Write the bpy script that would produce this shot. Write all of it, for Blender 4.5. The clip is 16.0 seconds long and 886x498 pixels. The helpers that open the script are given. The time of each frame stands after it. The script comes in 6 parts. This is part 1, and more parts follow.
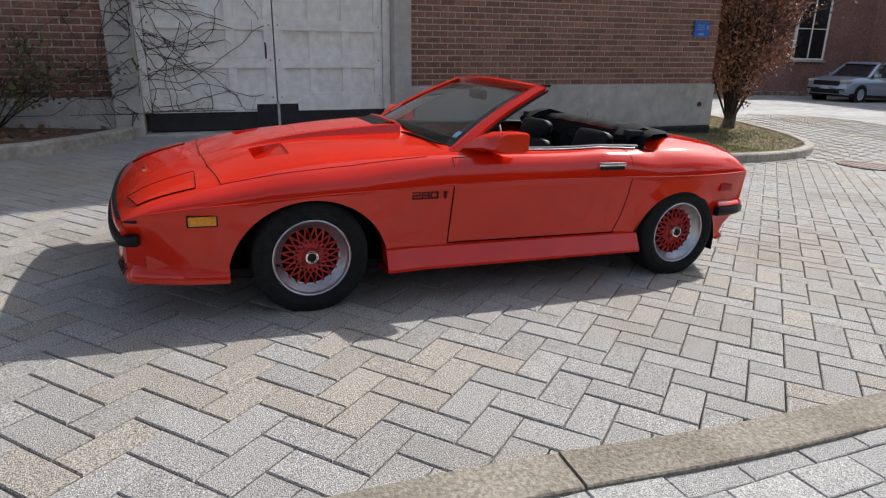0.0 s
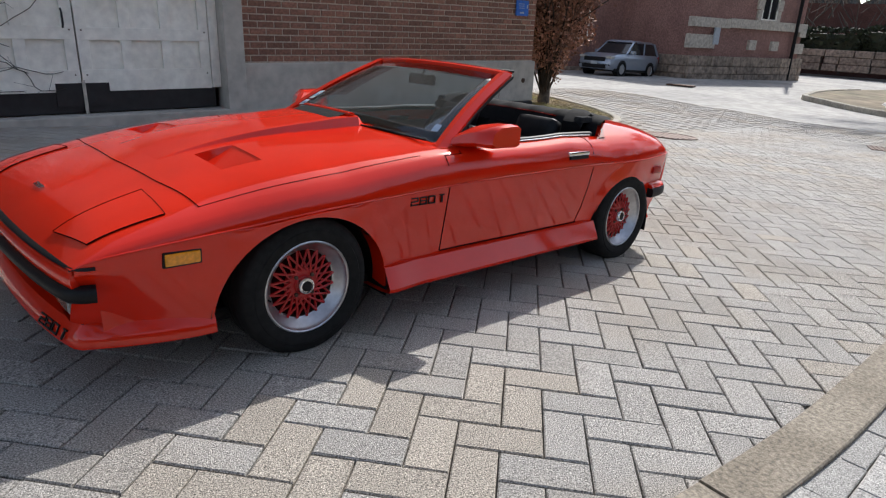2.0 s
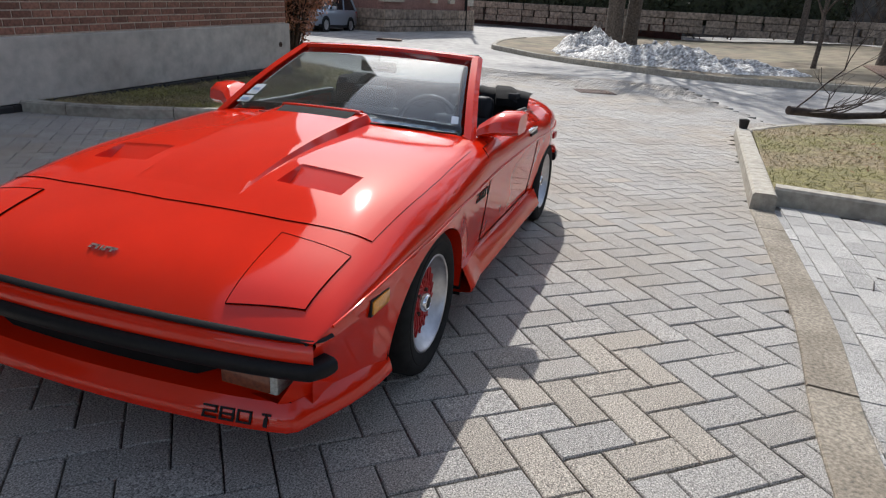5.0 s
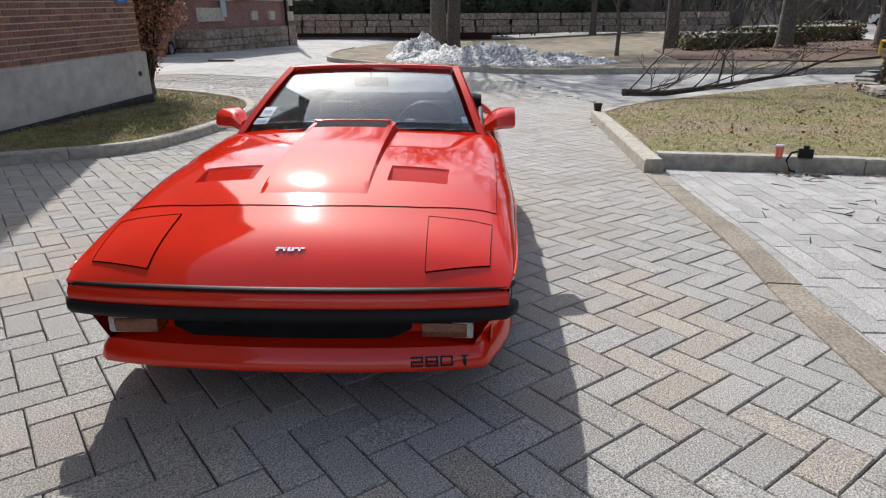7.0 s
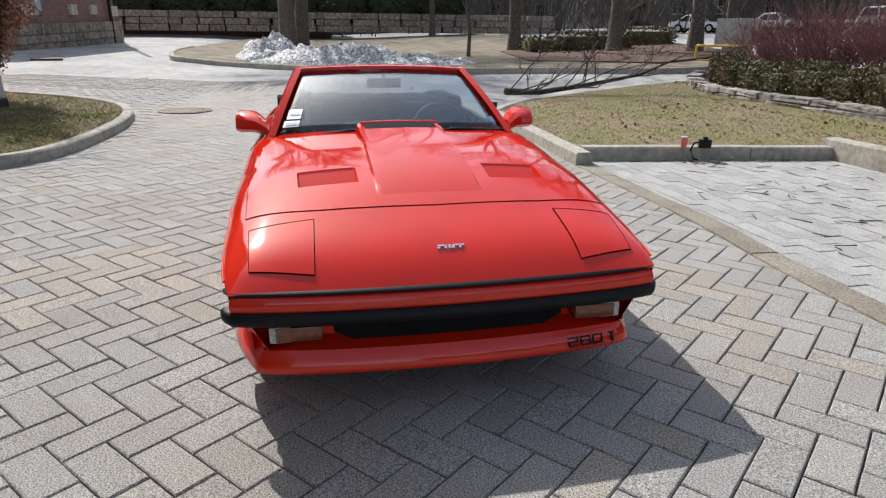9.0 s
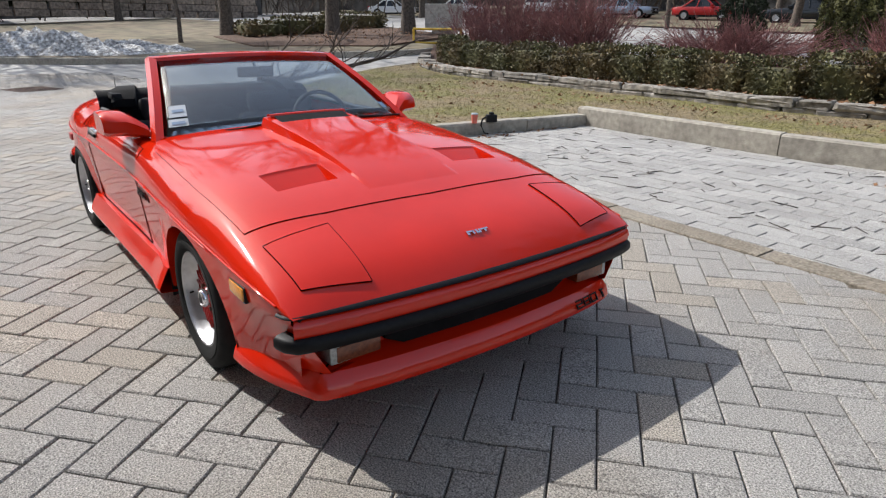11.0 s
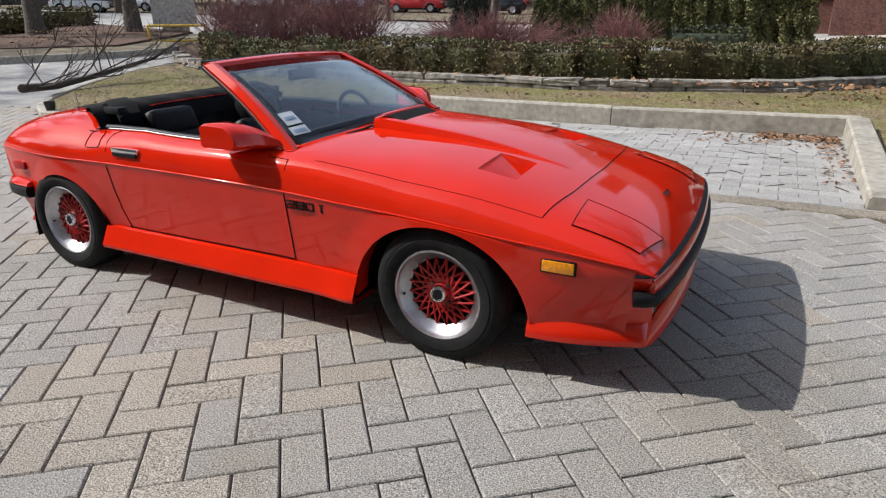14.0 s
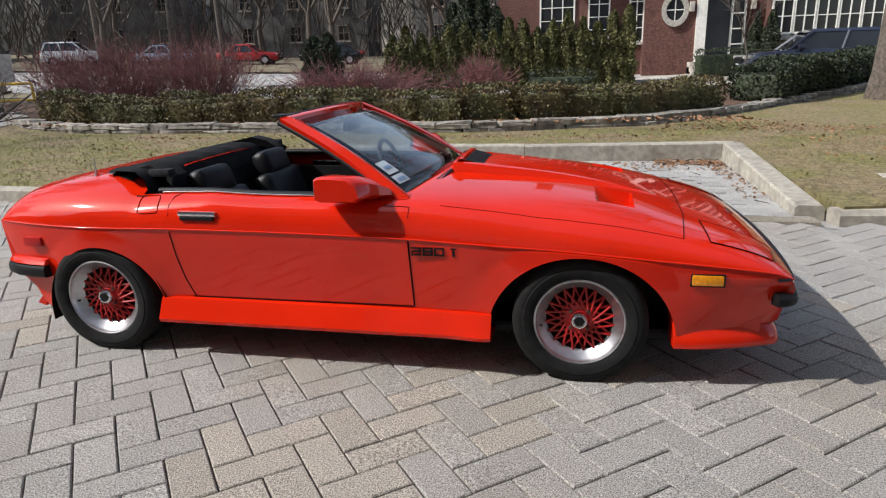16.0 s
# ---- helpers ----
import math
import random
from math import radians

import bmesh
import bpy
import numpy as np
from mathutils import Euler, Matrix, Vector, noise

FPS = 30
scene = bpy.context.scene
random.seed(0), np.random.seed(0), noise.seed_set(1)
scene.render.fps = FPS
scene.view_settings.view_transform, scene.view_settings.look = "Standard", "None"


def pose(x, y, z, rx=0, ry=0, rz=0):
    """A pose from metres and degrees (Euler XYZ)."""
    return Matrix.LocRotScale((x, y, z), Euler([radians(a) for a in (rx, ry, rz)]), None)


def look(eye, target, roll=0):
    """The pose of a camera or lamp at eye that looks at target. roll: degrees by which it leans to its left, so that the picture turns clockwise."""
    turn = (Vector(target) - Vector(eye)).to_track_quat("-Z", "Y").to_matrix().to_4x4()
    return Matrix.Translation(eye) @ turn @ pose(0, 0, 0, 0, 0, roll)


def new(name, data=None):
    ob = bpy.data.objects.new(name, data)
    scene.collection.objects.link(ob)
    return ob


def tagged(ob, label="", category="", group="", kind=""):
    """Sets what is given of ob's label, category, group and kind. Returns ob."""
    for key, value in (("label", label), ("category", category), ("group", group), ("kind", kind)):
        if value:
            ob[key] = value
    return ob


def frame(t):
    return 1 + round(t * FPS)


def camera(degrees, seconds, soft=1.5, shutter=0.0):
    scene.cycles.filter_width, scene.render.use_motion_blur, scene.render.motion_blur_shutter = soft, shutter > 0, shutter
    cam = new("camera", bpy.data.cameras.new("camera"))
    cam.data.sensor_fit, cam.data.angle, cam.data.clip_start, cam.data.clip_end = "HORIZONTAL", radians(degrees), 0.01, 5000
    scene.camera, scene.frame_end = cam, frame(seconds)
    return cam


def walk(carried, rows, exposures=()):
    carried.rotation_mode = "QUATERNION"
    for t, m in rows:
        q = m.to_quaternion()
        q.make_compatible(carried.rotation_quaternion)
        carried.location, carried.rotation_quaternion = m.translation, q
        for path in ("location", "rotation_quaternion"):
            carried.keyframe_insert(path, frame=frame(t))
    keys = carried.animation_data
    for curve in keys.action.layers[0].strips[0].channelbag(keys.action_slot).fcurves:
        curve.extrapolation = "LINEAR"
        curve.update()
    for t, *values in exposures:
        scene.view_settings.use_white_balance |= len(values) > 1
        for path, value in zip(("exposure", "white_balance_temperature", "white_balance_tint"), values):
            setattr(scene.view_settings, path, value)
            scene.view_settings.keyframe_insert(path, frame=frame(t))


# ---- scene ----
cam = camera(69.5, 16.0, soft=1.2)
PATH = [
    (0, (-0.677, -3.873, 1.279), (0.121, -2.131, 0.708), 3.4),
    (0.5, (-0.879, -3.691, 1.288), (0.072, -2.036, 0.691), 4.3),
    (1, (-1.116, -3.478, 1.273), (0.006, -1.938, 0.667), 4.9),
    (1.5, (-1.284, -3.253, 1.276), (-0.044, -1.81, 0.66), 5.2),
    (2, (-1.324, -2.957, 1.269), (0.009, -1.595, 0.663), 4.5),
    (2.5, (-1.391, -2.716, 1.265), (-0.028, -1.403, 0.617), 3.9),
    (3, (-1.5, -2.421, 1.278), (-0.087, -1.184, 0.59), 3.5),
    (3.5, (-1.596, -2.211, 1.284), (-0.115, -1.071, 0.571), 3.6),
    (4, (-1.7, -1.962, 1.298), (-0.094, -0.995, 0.602), 3.8),
    (4.5, (-1.883, -1.767, 1.313), (-0.179, -0.985, 0.618), 4.0),
    (5, (-2.187, -1.576, 1.337), (-0.394, -0.998, 0.665), 3.8),
    (5.2, (-2.277, -1.499, 1.341), (-0.46, -1.001, 0.67), 3.5),
    (7.3, (-2.987, -0.494, 1.346), (-1.089, -0.417, 0.72), -0.7),
    (7.5, (-3.003, -0.368, 1.365), (-1.103, -0.302, 0.743), -0.9),
    (8, (-3.007, -0.117, 1.367), (-1.109, -0.154, 0.738), -0.5),
    (8.5, (-3.035, 0.225, 1.381), (-1.147, -0.005, 0.763), 0.0),
    (9, (-2.988, 0.497, 1.359), (-1.131, 0.106, 0.727), 0.5),
    (9.5, (-2.891, 0.8, 1.382), (-1.091, 0.202, 0.748), 1.4),
    (9.7, (-2.859, 0.905, 1.381), (-1.093, 0.218, 0.741), 1.6),
    (11.8, (-2.188, 1.981, 1.331), (-0.816, 0.687, 0.665), -1.7),
    (12, (-2.115, 2.129, 1.344), (-0.76, 0.816, 0.681), -2.2),
    (12.5, (-1.919, 2.372, 1.345), (-0.627, 1.001, 0.674), -2.4),
    (13, (-1.653, 2.587, 1.333), (-0.483, 1.114, 0.656), -1.9),
    (13.5, (-1.399, 2.784, 1.344), (-0.399, 1.192, 0.661), -0.6),
    (14, (-1.129, 2.973, 1.369), (-0.272, 1.301, 0.684), -0.4),
    (14.5, (-0.818, 3.082, 1.347), (-0.091, 1.348, 0.665), -0.9),
    (15, (-0.537, 3.184, 1.383), (0.037, 1.381, 0.735), -0.9),
    (15.5, (-0.238, 3.399, 1.381), (0.238, 1.552, 0.78), -1.6),
    (16, (0.029, 3.482, 1.39), (0.433, 1.605, 0.829), -1.7),
]
walk(cam, [(t, look(eye, target, roll)) for t, eye, target, roll in PATH],
     exposures=[(0.0, 0.42), (2.5, 0.38), (5.0, 0.36), (8.0, 0.44), (12.0, 0.40), (16.0, 0.33)])

# ---- world, sun, exposure ----
world = bpy.data.worlds.new("sky")
scene.world = world
world.use_nodes = True
_n, _l = world.node_tree.nodes, world.node_tree.links
_sky = _n.new("ShaderNodeTexSky")
_sky.sky_type = "NISHITA"
_sky.sun_disc = False
_sky.sun_elevation = radians(43.5)
_sky.sun_rotation = math.atan2(1.0, 0.38)
_sky.dust_density = 1.6
_haze = _n.new("ShaderNodeHueSaturation")
_haze.inputs["Saturation"].default_value = 0.74
_haze.inputs["Value"].default_value = 1.12
_l.new(_sky.outputs[0], _haze.inputs["Color"])
_l.new(_haze.outputs[0], _n["Background"].inputs[0])
_n["Background"].inputs[1].default_value = 0.142
sun = new("sun", bpy.data.lights.new("sun", "SUN"))
sun.data.energy, sun.data.angle, sun.data.color = 4.0, radians(0.6), (1.0, 0.982, 0.958)
sun.matrix_world = look((10.0, 3.8, 10.0), (0, 0, 0))


# ---- materials ----
def mat(name, base, rough=0.6, metal=0.0, vary=0.15, scale=20.0, bump=0.0, bscale=None, rand=0.0, coat=0.0,
        second=None, sscale=2.0, island=False, spec=0.5, where=0.5, coat_ior=1.5, fleck=0.0):
    """Principled surface with two scales of variation, fine relief and a random shade for each piece."""
    m = bpy.data.materials.new(name)
    m.use_nodes = True
    nt = m.node_tree
    n, l = nt.nodes, nt.links
    b = n["Principled BSDF"]
    b.inputs["Roughness"].default_value = rough
    b.inputs["Metallic"].default_value = metal
    b.inputs["Coat Weight"].default_value = coat
    b.inputs["Coat Roughness"].default_value = 0.055
    b.inputs["Coat IOR"].default_value = coat_ior
    b.inputs["Specular IOR Level"].default_value = spec
    geo = n.new("ShaderNodeNewGeometry")
    pos = geo.outputs["Position"]

    def noise_at(s, detail=4.0):
        t = n.new("ShaderNodeTexNoise")
        t.inputs["Scale"].default_value = s
        t.inputs["Detail"].default_value = detail
        l.new(pos, t.inputs["Vector"])
        return t.outputs["Fac"]

    def mixed(fac, a, bb, blend="MIX"):
        x = n.new("ShaderNodeMix")
        x.data_type, x.blend_type = "RGBA", blend
        if isinstance(fac, float):
            x.inputs[0].default_value = fac
        else:
            l.new(fac, x.inputs[0])
        for i, v in ((6, a), (7, bb)):
            if isinstance(v, tuple):
                x.inputs[i].default_value = (*v, 1.0)
            else:
                l.new(v, x.inputs[i])
        return x.outputs[2]

    def ramp(v, lo, hi, a=0.0, bb=1.0):
        r = n.new("ShaderNodeMapRange")
        l.new(v, r.inputs[0])
        for i, q in ((1, lo), (2, hi), (3, a), (4, bb)):
            r.inputs[i].default_value = q
        return r.outputs[0]

    base = tuple(base)
    col = base
    if second:
        col = mixed(ramp(noise_at(sscale), where - 0.1, where + 0.1), base, tuple(second))
    if vary:
        dark = tuple(max(0.0, 1 - 1.6 * vary) for _ in range(3))
        light = tuple(1 + 1.2 * vary for _ in range(3))
        shade = mixed(ramp(noise_at(scale, 6.0), 0.3, 0.7), dark, light)
        col = mixed(1.0, col, shade, "MULTIPLY")
    if fleck:
        spots = mixed(ramp(noise_at(260.0, 2.0), 0.58, 0.66), (1.0, 1.0, 1.0), tuple(1 + fleck for _ in range(3)))
        pits = mixed(ramp(noise_at(190.0, 3.0), 0.36, 0.42), tuple(1 - 0.55 * fleck for _ in range(3)), (1.0, 1.0, 1.0))
        col = mixed(1.0, mixed(1.0, col, spots, "MULTIPLY"), pits, "MULTIPLY")
    if rand:
        if island:
            v = geo.outputs["Random Per Island"]
        else:
            v = n.new("ShaderNodeObjectInfo").outputs["Random"]
        shade = mixed(v, tuple(1 - rand for _ in range(3)), tuple(1 + rand for _ in range(3)))
        col = mixed(1.0, col, shade, "MULTIPLY")
    if isinstance(col, tuple):
        b.inputs["Base Color"].default_value = (*col, 1.0)
    else:
        l.new(col, b.inputs["Base Color"])
    if bump:
        bp = n.new("ShaderNodeBump")
        bp.inputs["Strength"].default_value = 1.0
        bp.inputs["Distance"].default_value = bump
        l.new(noise_at(bscale or scale * 3, 6.0), bp.inputs["Height"])
        l.new(bp.outputs[0], b.inputs["Normal"])
    return m


def glass(name, tint=(0.52, 0.62, 0.67)):
    m = bpy.data.materials.new(name)
    m.use_nodes = True
    b = m.node_tree.nodes["Principled BSDF"]
    # tint holds the glass's own colour and the blue of reflected sky
    b.inputs["Base Color"].default_value = (*tint, 1)
    b.inputs["Roughness"].default_value = 0.02
    b.inputs["Transmission Weight"].default_value = 1.0
    b.inputs["IOR"].default_value = 1.72
    return m


M_RED = mat("red_paint", (0.62, 0.017, 0.003), 0.5, 0.0, 0.05, 3.0, coat=1.0, spec=0.0, coat_ior=1.53)
M_RED2 = mat("red_wheel_paint", (0.42, 0.012, 0.012), 0.35, vary=0.1)
M_BLACK = mat("black_plastic", (0.008, 0.008, 0.009), 0.5, spec=0.2, vary=0.2, scale=60, bump=0.0005, bscale=400)
M_DKGREY = mat("dark_grey_vinyl", (0.03, 0.031, 0.034), 0.9, spec=0.1, vary=0.2, scale=60)
M_GAP = mat("panel_gap", (0.03, 0.003, 0.003), 0.95, spec=0.05, vary=0)
M_RUBBER = mat("tyre_rubber", (0.011, 0.011, 0.011), 0.85, spec=0.25, vary=0.25, scale=30, bump=0.0006, bscale=200)
M_ALU = mat("polished_alloy", (0.52, 0.52, 0.54), 0.38, 1.0, 0.08, 30)
M_CHROME = mat("chrome", (0.8, 0.8, 0.82), 0.08, 1.0, 0.0)
M_LEATHER = mat("black_leather", (0.007, 0.007, 0.009), 0.5, spec=0.25, vary=0.25, scale=15, bump=0.001, bscale=120)
# matt black for hood cloth, and for the shade in intake and scoop slot
M_MATTBLACK = mat("black_fabric_and_recess_shade", (0.007, 0.007, 0.008), 0.9, spec=0.2, vary=0.3, scale=12, bump=0.002, bscale=40)
M_AMBER = mat("amber_lens", (0.75, 0.28, 0.01), 0.2, vary=0.15, scale=80, coat=0.5)
M_CLEAR = mat("clear_lens", (0.38, 0.37, 0.34), 0.2, vary=0.2, scale=90, coat=0.5)
M_DULLAMBER = mat("dull_amber_lens", (0.16, 0.035, 0.01), 0.25, vary=0.2, scale=80, coat=0.5)
M_STICK = mat("sticker_paper", (0.42, 0.46, 0.50), 0.5, vary=0.1)
M_BLUE = mat("blue_print", (0.02, 0.13, 0.5), 0.5, vary=0.1)
M_DULLBLUE = mat("faded_blue_print", (0.16, 0.24, 0.36), 0.5, vary=0.1)
M_GLASS = glass("windscreen_glass")
M_WINDOW = mat("dark_window_glass", (0.02, 0.022, 0.025), 0.06, vary=0.3, scale=0.6)
M_PAVER = mat("grey_concrete_paver", (0.36, 0.342, 0.316), 0.85, vary=0.5, scale=165, bump=0.007, bscale=240, rand=0.09, second=(0.33, 0.295, 0.25), sscale=0.8, where=0.56, fleck=0.55)
M_PAVER2 = mat("tan_concrete_paver", (0.36, 0.322, 0.272), 0.85, vary=0.55, scale=165, bump=0.006, bscale=220, rand=0.09, fleck=0.5)
M_PAVERJ = mat("grey_concrete_pavers_joined", (0.36, 0.342, 0.316), 0.85, vary=0.5, scale=165, bump=0.007, bscale=240, rand=0.09, second=(0.33, 0.295, 0.25), sscale=0.8, where=0.56, island=True, fleck=0.55)
M_JOINT = mat("sandy_joint_bed", (0.11, 0.098, 0.082), 0.95, vary=0.3, scale=60)
M_KERB = mat("worn_concrete_kerb", (0.36, 0.33, 0.275), 0.9, vary=0.17, scale=14, bump=0.004, bscale=60, second=(0.27, 0.245, 0.205), sscale=2.6, where=0.58)
M_CONC = mat("smooth_grey_concrete", (0.48, 0.45, 0.40), 0.85, vary=0.12, scale=6, bump=0.002, bscale=60, second=(0.40, 0.37, 0.325), sscale=0.7)
M_BRICK = mat("brown_red_brick", (0.245, 0.115, 0.078), 0.85, vary=0.25, scale=30, bump=0.003, bscale=120, rand=0.28)
M_BRICKJ = mat("brown_red_bricks_joined", (0.245, 0.115, 0.078), 0.85, vary=0.25, scale=30, bump=0.003, bscale=120, rand=0.28, island=True)
M_MORTAR = mat("buff_mortar", (0.52, 0.44, 0.36), 0.95, vary=0.15, scale=30, bump=0.002)
# distance haze is put into this brick's colour, lifted for the shaded hall
M_HALLBRICK = mat("hazed_hall_brick", (0.30, 0.165, 0.14), 0.85, vary=0.25, scale=14, second=(0.25, 0.135, 0.115), sscale=1.2)
M_FARBRICK = mat("dark_red_far_brick", (0.15, 0.066, 0.05), 0.85, vary=0.3, scale=14, second=(0.12, 0.05, 0.038), sscale=1.5)
M_STONE = mat("brown_rough_stone", (0.27, 0.215, 0.17), 0.9, vary=0.35, scale=5, bump=0.02, bscale=6, rand=0.2, island=True)
M_FLUSH = mat("worn_tan_concrete", (0.27, 0.235, 0.185), 0.9, vary=0.3, scale=60, bump=0.004, bscale=120, second=(0.20, 0.17, 0.13), sscale=2.2)
M_WALLSTONE = mat("grey_weathered_slab", (0.30, 0.275, 0.24), 0.9, vary=0.35, scale=7, bump=0.03, bscale=12, rand=0.25, second=(0.20, 0.18, 0.15), sscale=3.0)
M_LIME = mat("pale_limestone", (0.47, 0.43, 0.37), 0.85, vary=0.2, scale=8, bump=0.01, bscale=20, rand=0.1, island=True)
M_WHITE = mat("cream_white_paint", (0.86, 0.83, 0.75), 0.55, vary=0.08, scale=9, bump=0.001, bscale=60, second=(0.80, 0.76, 0.67), sscale=1.6, where=0.6)
M_GRASS = mat("winter_turf", (0.185, 0.162, 0.058), 0.95, vary=0.3, scale=14, bump=0.02, bscale=60, second=(0.225, 0.172, 0.095), sscale=0.9)
M_BLADE = mat("grass_blades", (0.225, 0.205, 0.066), 0.9, vary=0.3, scale=3, second=(0.29, 0.225, 0.12), sscale=0.9, rand=0.35, island=True)
M_FARGRASS = mat("brown_far_grass", (0.165, 0.14, 0.085), 0.95, vary=0.3, scale=1.2, second=(0.18, 0.14, 0.09), sscale=0.2)
M_ASPHALT = mat("worn_road_surface", (0.37, 0.355, 0.33), 0.9, vary=0.15, scale=3, bump=0.004, bscale=120, second=(0.29, 0.28, 0.265), sscale=0.35)
M_MULCH = mat("leaf_mulch", (0.11, 0.062, 0.038), 0.95, vary=0.4, scale=18, bump=0.03, bscale=25)
M_LEAF = mat("dead_leaves", (0.23, 0.12, 0.06), 0.9, vary=0.3, scale=8, rand=0.4, island=True)
M_BOX = mat("boxwood_leaves", (0.085, 0.082, 0.027), 0.7, vary=0.3, scale=4, rand=0.5, island=True, second=(0.105, 0.075, 0.026), sscale=1.2)
M_YEW = mat("yew_leaves", (0.024, 0.033, 0.012), 0.7, vary=0.3, scale=4, rand=0.5, island=True)
M_CEDAR = mat("cedar_leaves", (0.11, 0.105, 0.032), 0.8, vary=0.3, scale=3, rand=0.5, island=True)
M_TWIG = mat("red_dogwood_twigs", (0.25, 0.105, 0.098), 0.7, vary=0.3, scale=6, rand=0.35, island=True)
M_BARK = mat("grey_bark", (0.11, 0.088, 0.07), 0.95, vary=0.35, scale=12, bump=0.02, bscale=30)
M_DARKBARK = mat("dark_bare_twigs", (0.055, 0.04, 0.032), 0.9, vary=0.3, scale=10)
M_RUST = mat("copper_brown_leaves", (0.34, 0.16, 0.10), 0.6, vary=0.3, scale=6, rand=0.45, island=True)
M_SNOW = mat("dirty_snow", (0.68, 0.67, 0.65), 0.8, vary=0.4, scale=9, bump=0.08, bscale=6, second=(0.30, 0.285, 0.265), sscale=11, where=0.5)
M_YELLOW = mat("yellow_paint", (0.65, 0.42, 0.04), 0.5, vary=0.1)
M_SILVER = mat("silver_car_paint", (0.30, 0.35, 0.43), 0.3, 0.5, 0.05, coat=1.0)
M_DKBLUE = mat("dark_blue_car_paint", (0.02, 0.025, 0.045), 0.25, 0.2, 0.05, coat=1.0)
M_CARWHITE = mat("white_car_paint", (0.75, 0.75, 0.75), 0.3, vary=0.03, coat=1.0)
M_IRON = mat("rusty_iron", (0.10, 0.06, 0.045), 0.7, 0.5, vary=0.35, scale=20)
M_DARKWOOD = mat("black_stained_board", (0.014, 0.013, 0.014), 0.6, vary=0.3, scale=8)
M_SHINGLE = mat("grey_roof_shingle", (0.10, 0.095, 0.09), 0.9, vary=0.25, scale=5)
M_GREYWALL = mat("grey_far_house_wall", (0.13, 0.122, 0.115), 0.9, vary=0.3, scale=1.2)
M_CUP = mat("coral_paper_cup", (0.70, 0.16, 0.11), 0.6, vary=0.05)


# ---- mesh helpers ----
def part(name, bm, material, parent=None, label="", smooth=None, kind=""):
    me = bpy.data.meshes.new(name)
    bm.to_mesh(me)
    bm.free()
    me.materials.append(material)
    if smooth is not None:
        me.shade_smooth()
        me.set_sharp_from_angle(angle=radians(smooth))
    ob = new(name, me)
    if parent is not None:
        ob.parent = parent
    return tagged(ob, label=label, kind=kind)


def thing(name, m, label, category, group="", kind=""):
    ob = new(name)
    ob.matrix_world = m
    ob.empty_display_size = 0.2
    return tagged(ob, label, category, group, kind)


def box(bm, x0, x1, y0, y1, z0, z1, m=None, bevel=0.0):
    made = bmesh.ops.create_cube(bm, size=1.0)["verts"]
    bmesh.ops.scale(bm, vec=(x1 - x0, y1 - y0, z1 - z0), verts=made)
    bmesh.ops.translate(bm, vec=((x0 + x1) / 2, (y0 + y1) / 2, (z0 + z1) / 2), verts=made)
    if bevel:
        edges = list({e for v in made for e in v.link_edges})
        out = bmesh.ops.bevel(bm, geom=edges, offset=bevel, segments=2, affect="EDGES", profile=0.6)
        made = list({v for f in out["faces"] for v in f.verts} | {v for v in made if v.is_valid})
    if m is not None:
        bmesh.ops.transform(bm, matrix=m, verts=made)
    return made


def boxed(*a, **k):
    bm = bmesh.new()
    box(bm, *a, **k)
    return bm


def grid_mesh(rows, closed=False, caps=False, bm=None):
    """Faces between rows of points, all of one length."""
    bm = bm or bmesh.new()
    vs = [[bm.verts.new(p) for p in row] for row in rows]
    for a, b in zip(vs, vs[1:]):
        k = len(a)
        for i in range(k if closed else k - 1):
            j = (i + 1) % k
            q = [a[i], a[j], b[j], b[i]]
            try:
                bm.faces.new(q)
            except ValueError:
                pass
    if caps:
        bm.faces.new(vs[0][::-1])
        bm.faces.new(vs[-1])
    bmesh.ops.recalc_face_normals(bm, faces=bm.faces[:])
    return bm


def tube(points, radius, sides=8, bm=None):
    """A round bar along points; radius may be one number or one for each point."""
    pts = [Vector(p) for p in points]
    rad = radius if isinstance(radius, (list, tuple)) else [radius] * len(pts)
    rows = []
    for i, p in enumerate(pts):
        d = (pts[min(i + 1, len(pts) - 1)] - pts[max(i - 1, 0)]).normalized()
        up = Vector((0, 0, 1)) if abs(d.z) < 0.9 else Vector((1, 0, 0))
        a = d.cross(up).normalized()
        b = d.cross(a)
        rows.append([p + (a * math.cos(t) + b * math.sin(t)) * rad[i] for t in [2 * math.pi * k / sides for k in range(sides)]])
    return grid_mesh(rows, True, True, bm)


def lathe(profile, sides=48, axis="y"):
    """Turn (radius, along) points round the y axis."""
    rows = []
    for r, h in profile:
        rows.append([(r * math.cos(t), h, r * math.sin(t)) for t in [2 * math.pi * k / sides for k in range(sides)]])
    return grid_mesh(rows, True)


def lerp(table, x):
    xs, ys = [p[0] for p in table], [p[1] for p in table]
    return float(np.interp(x, xs, ys))


def smooth_table(table):
    """A smooth curve through the pairs of a table."""
    xs = np.array([p[0] for p in table], float)
    ys = np.array([p[1] for p in table], float)
    d = np.diff(ys) / np.diff(xs)
    m = np.concatenate(([d[0]], (d[:-1] + d[1:]) / 2, [d[-1]]))
    m[1:-1][d[:-1] * d[1:] <= 0] = 0

    def f(x):
        x = min(max(x, xs[0]), xs[-1])
        i = int(min(max(np.searchsorted(xs, x) - 1, 0), len(xs) - 2))
        h = xs[i + 1] - xs[i]
        t = (x - xs[i]) / h
        return float((2 * t**3 - 3 * t**2 + 1) * ys[i] + (t**3 - 2 * t**2 + t) * h * m[i]
                     + (-2 * t**3 + 3 * t**2) * ys[i + 1] + (t**3 - t**2) * h * m[i + 1])
    return f


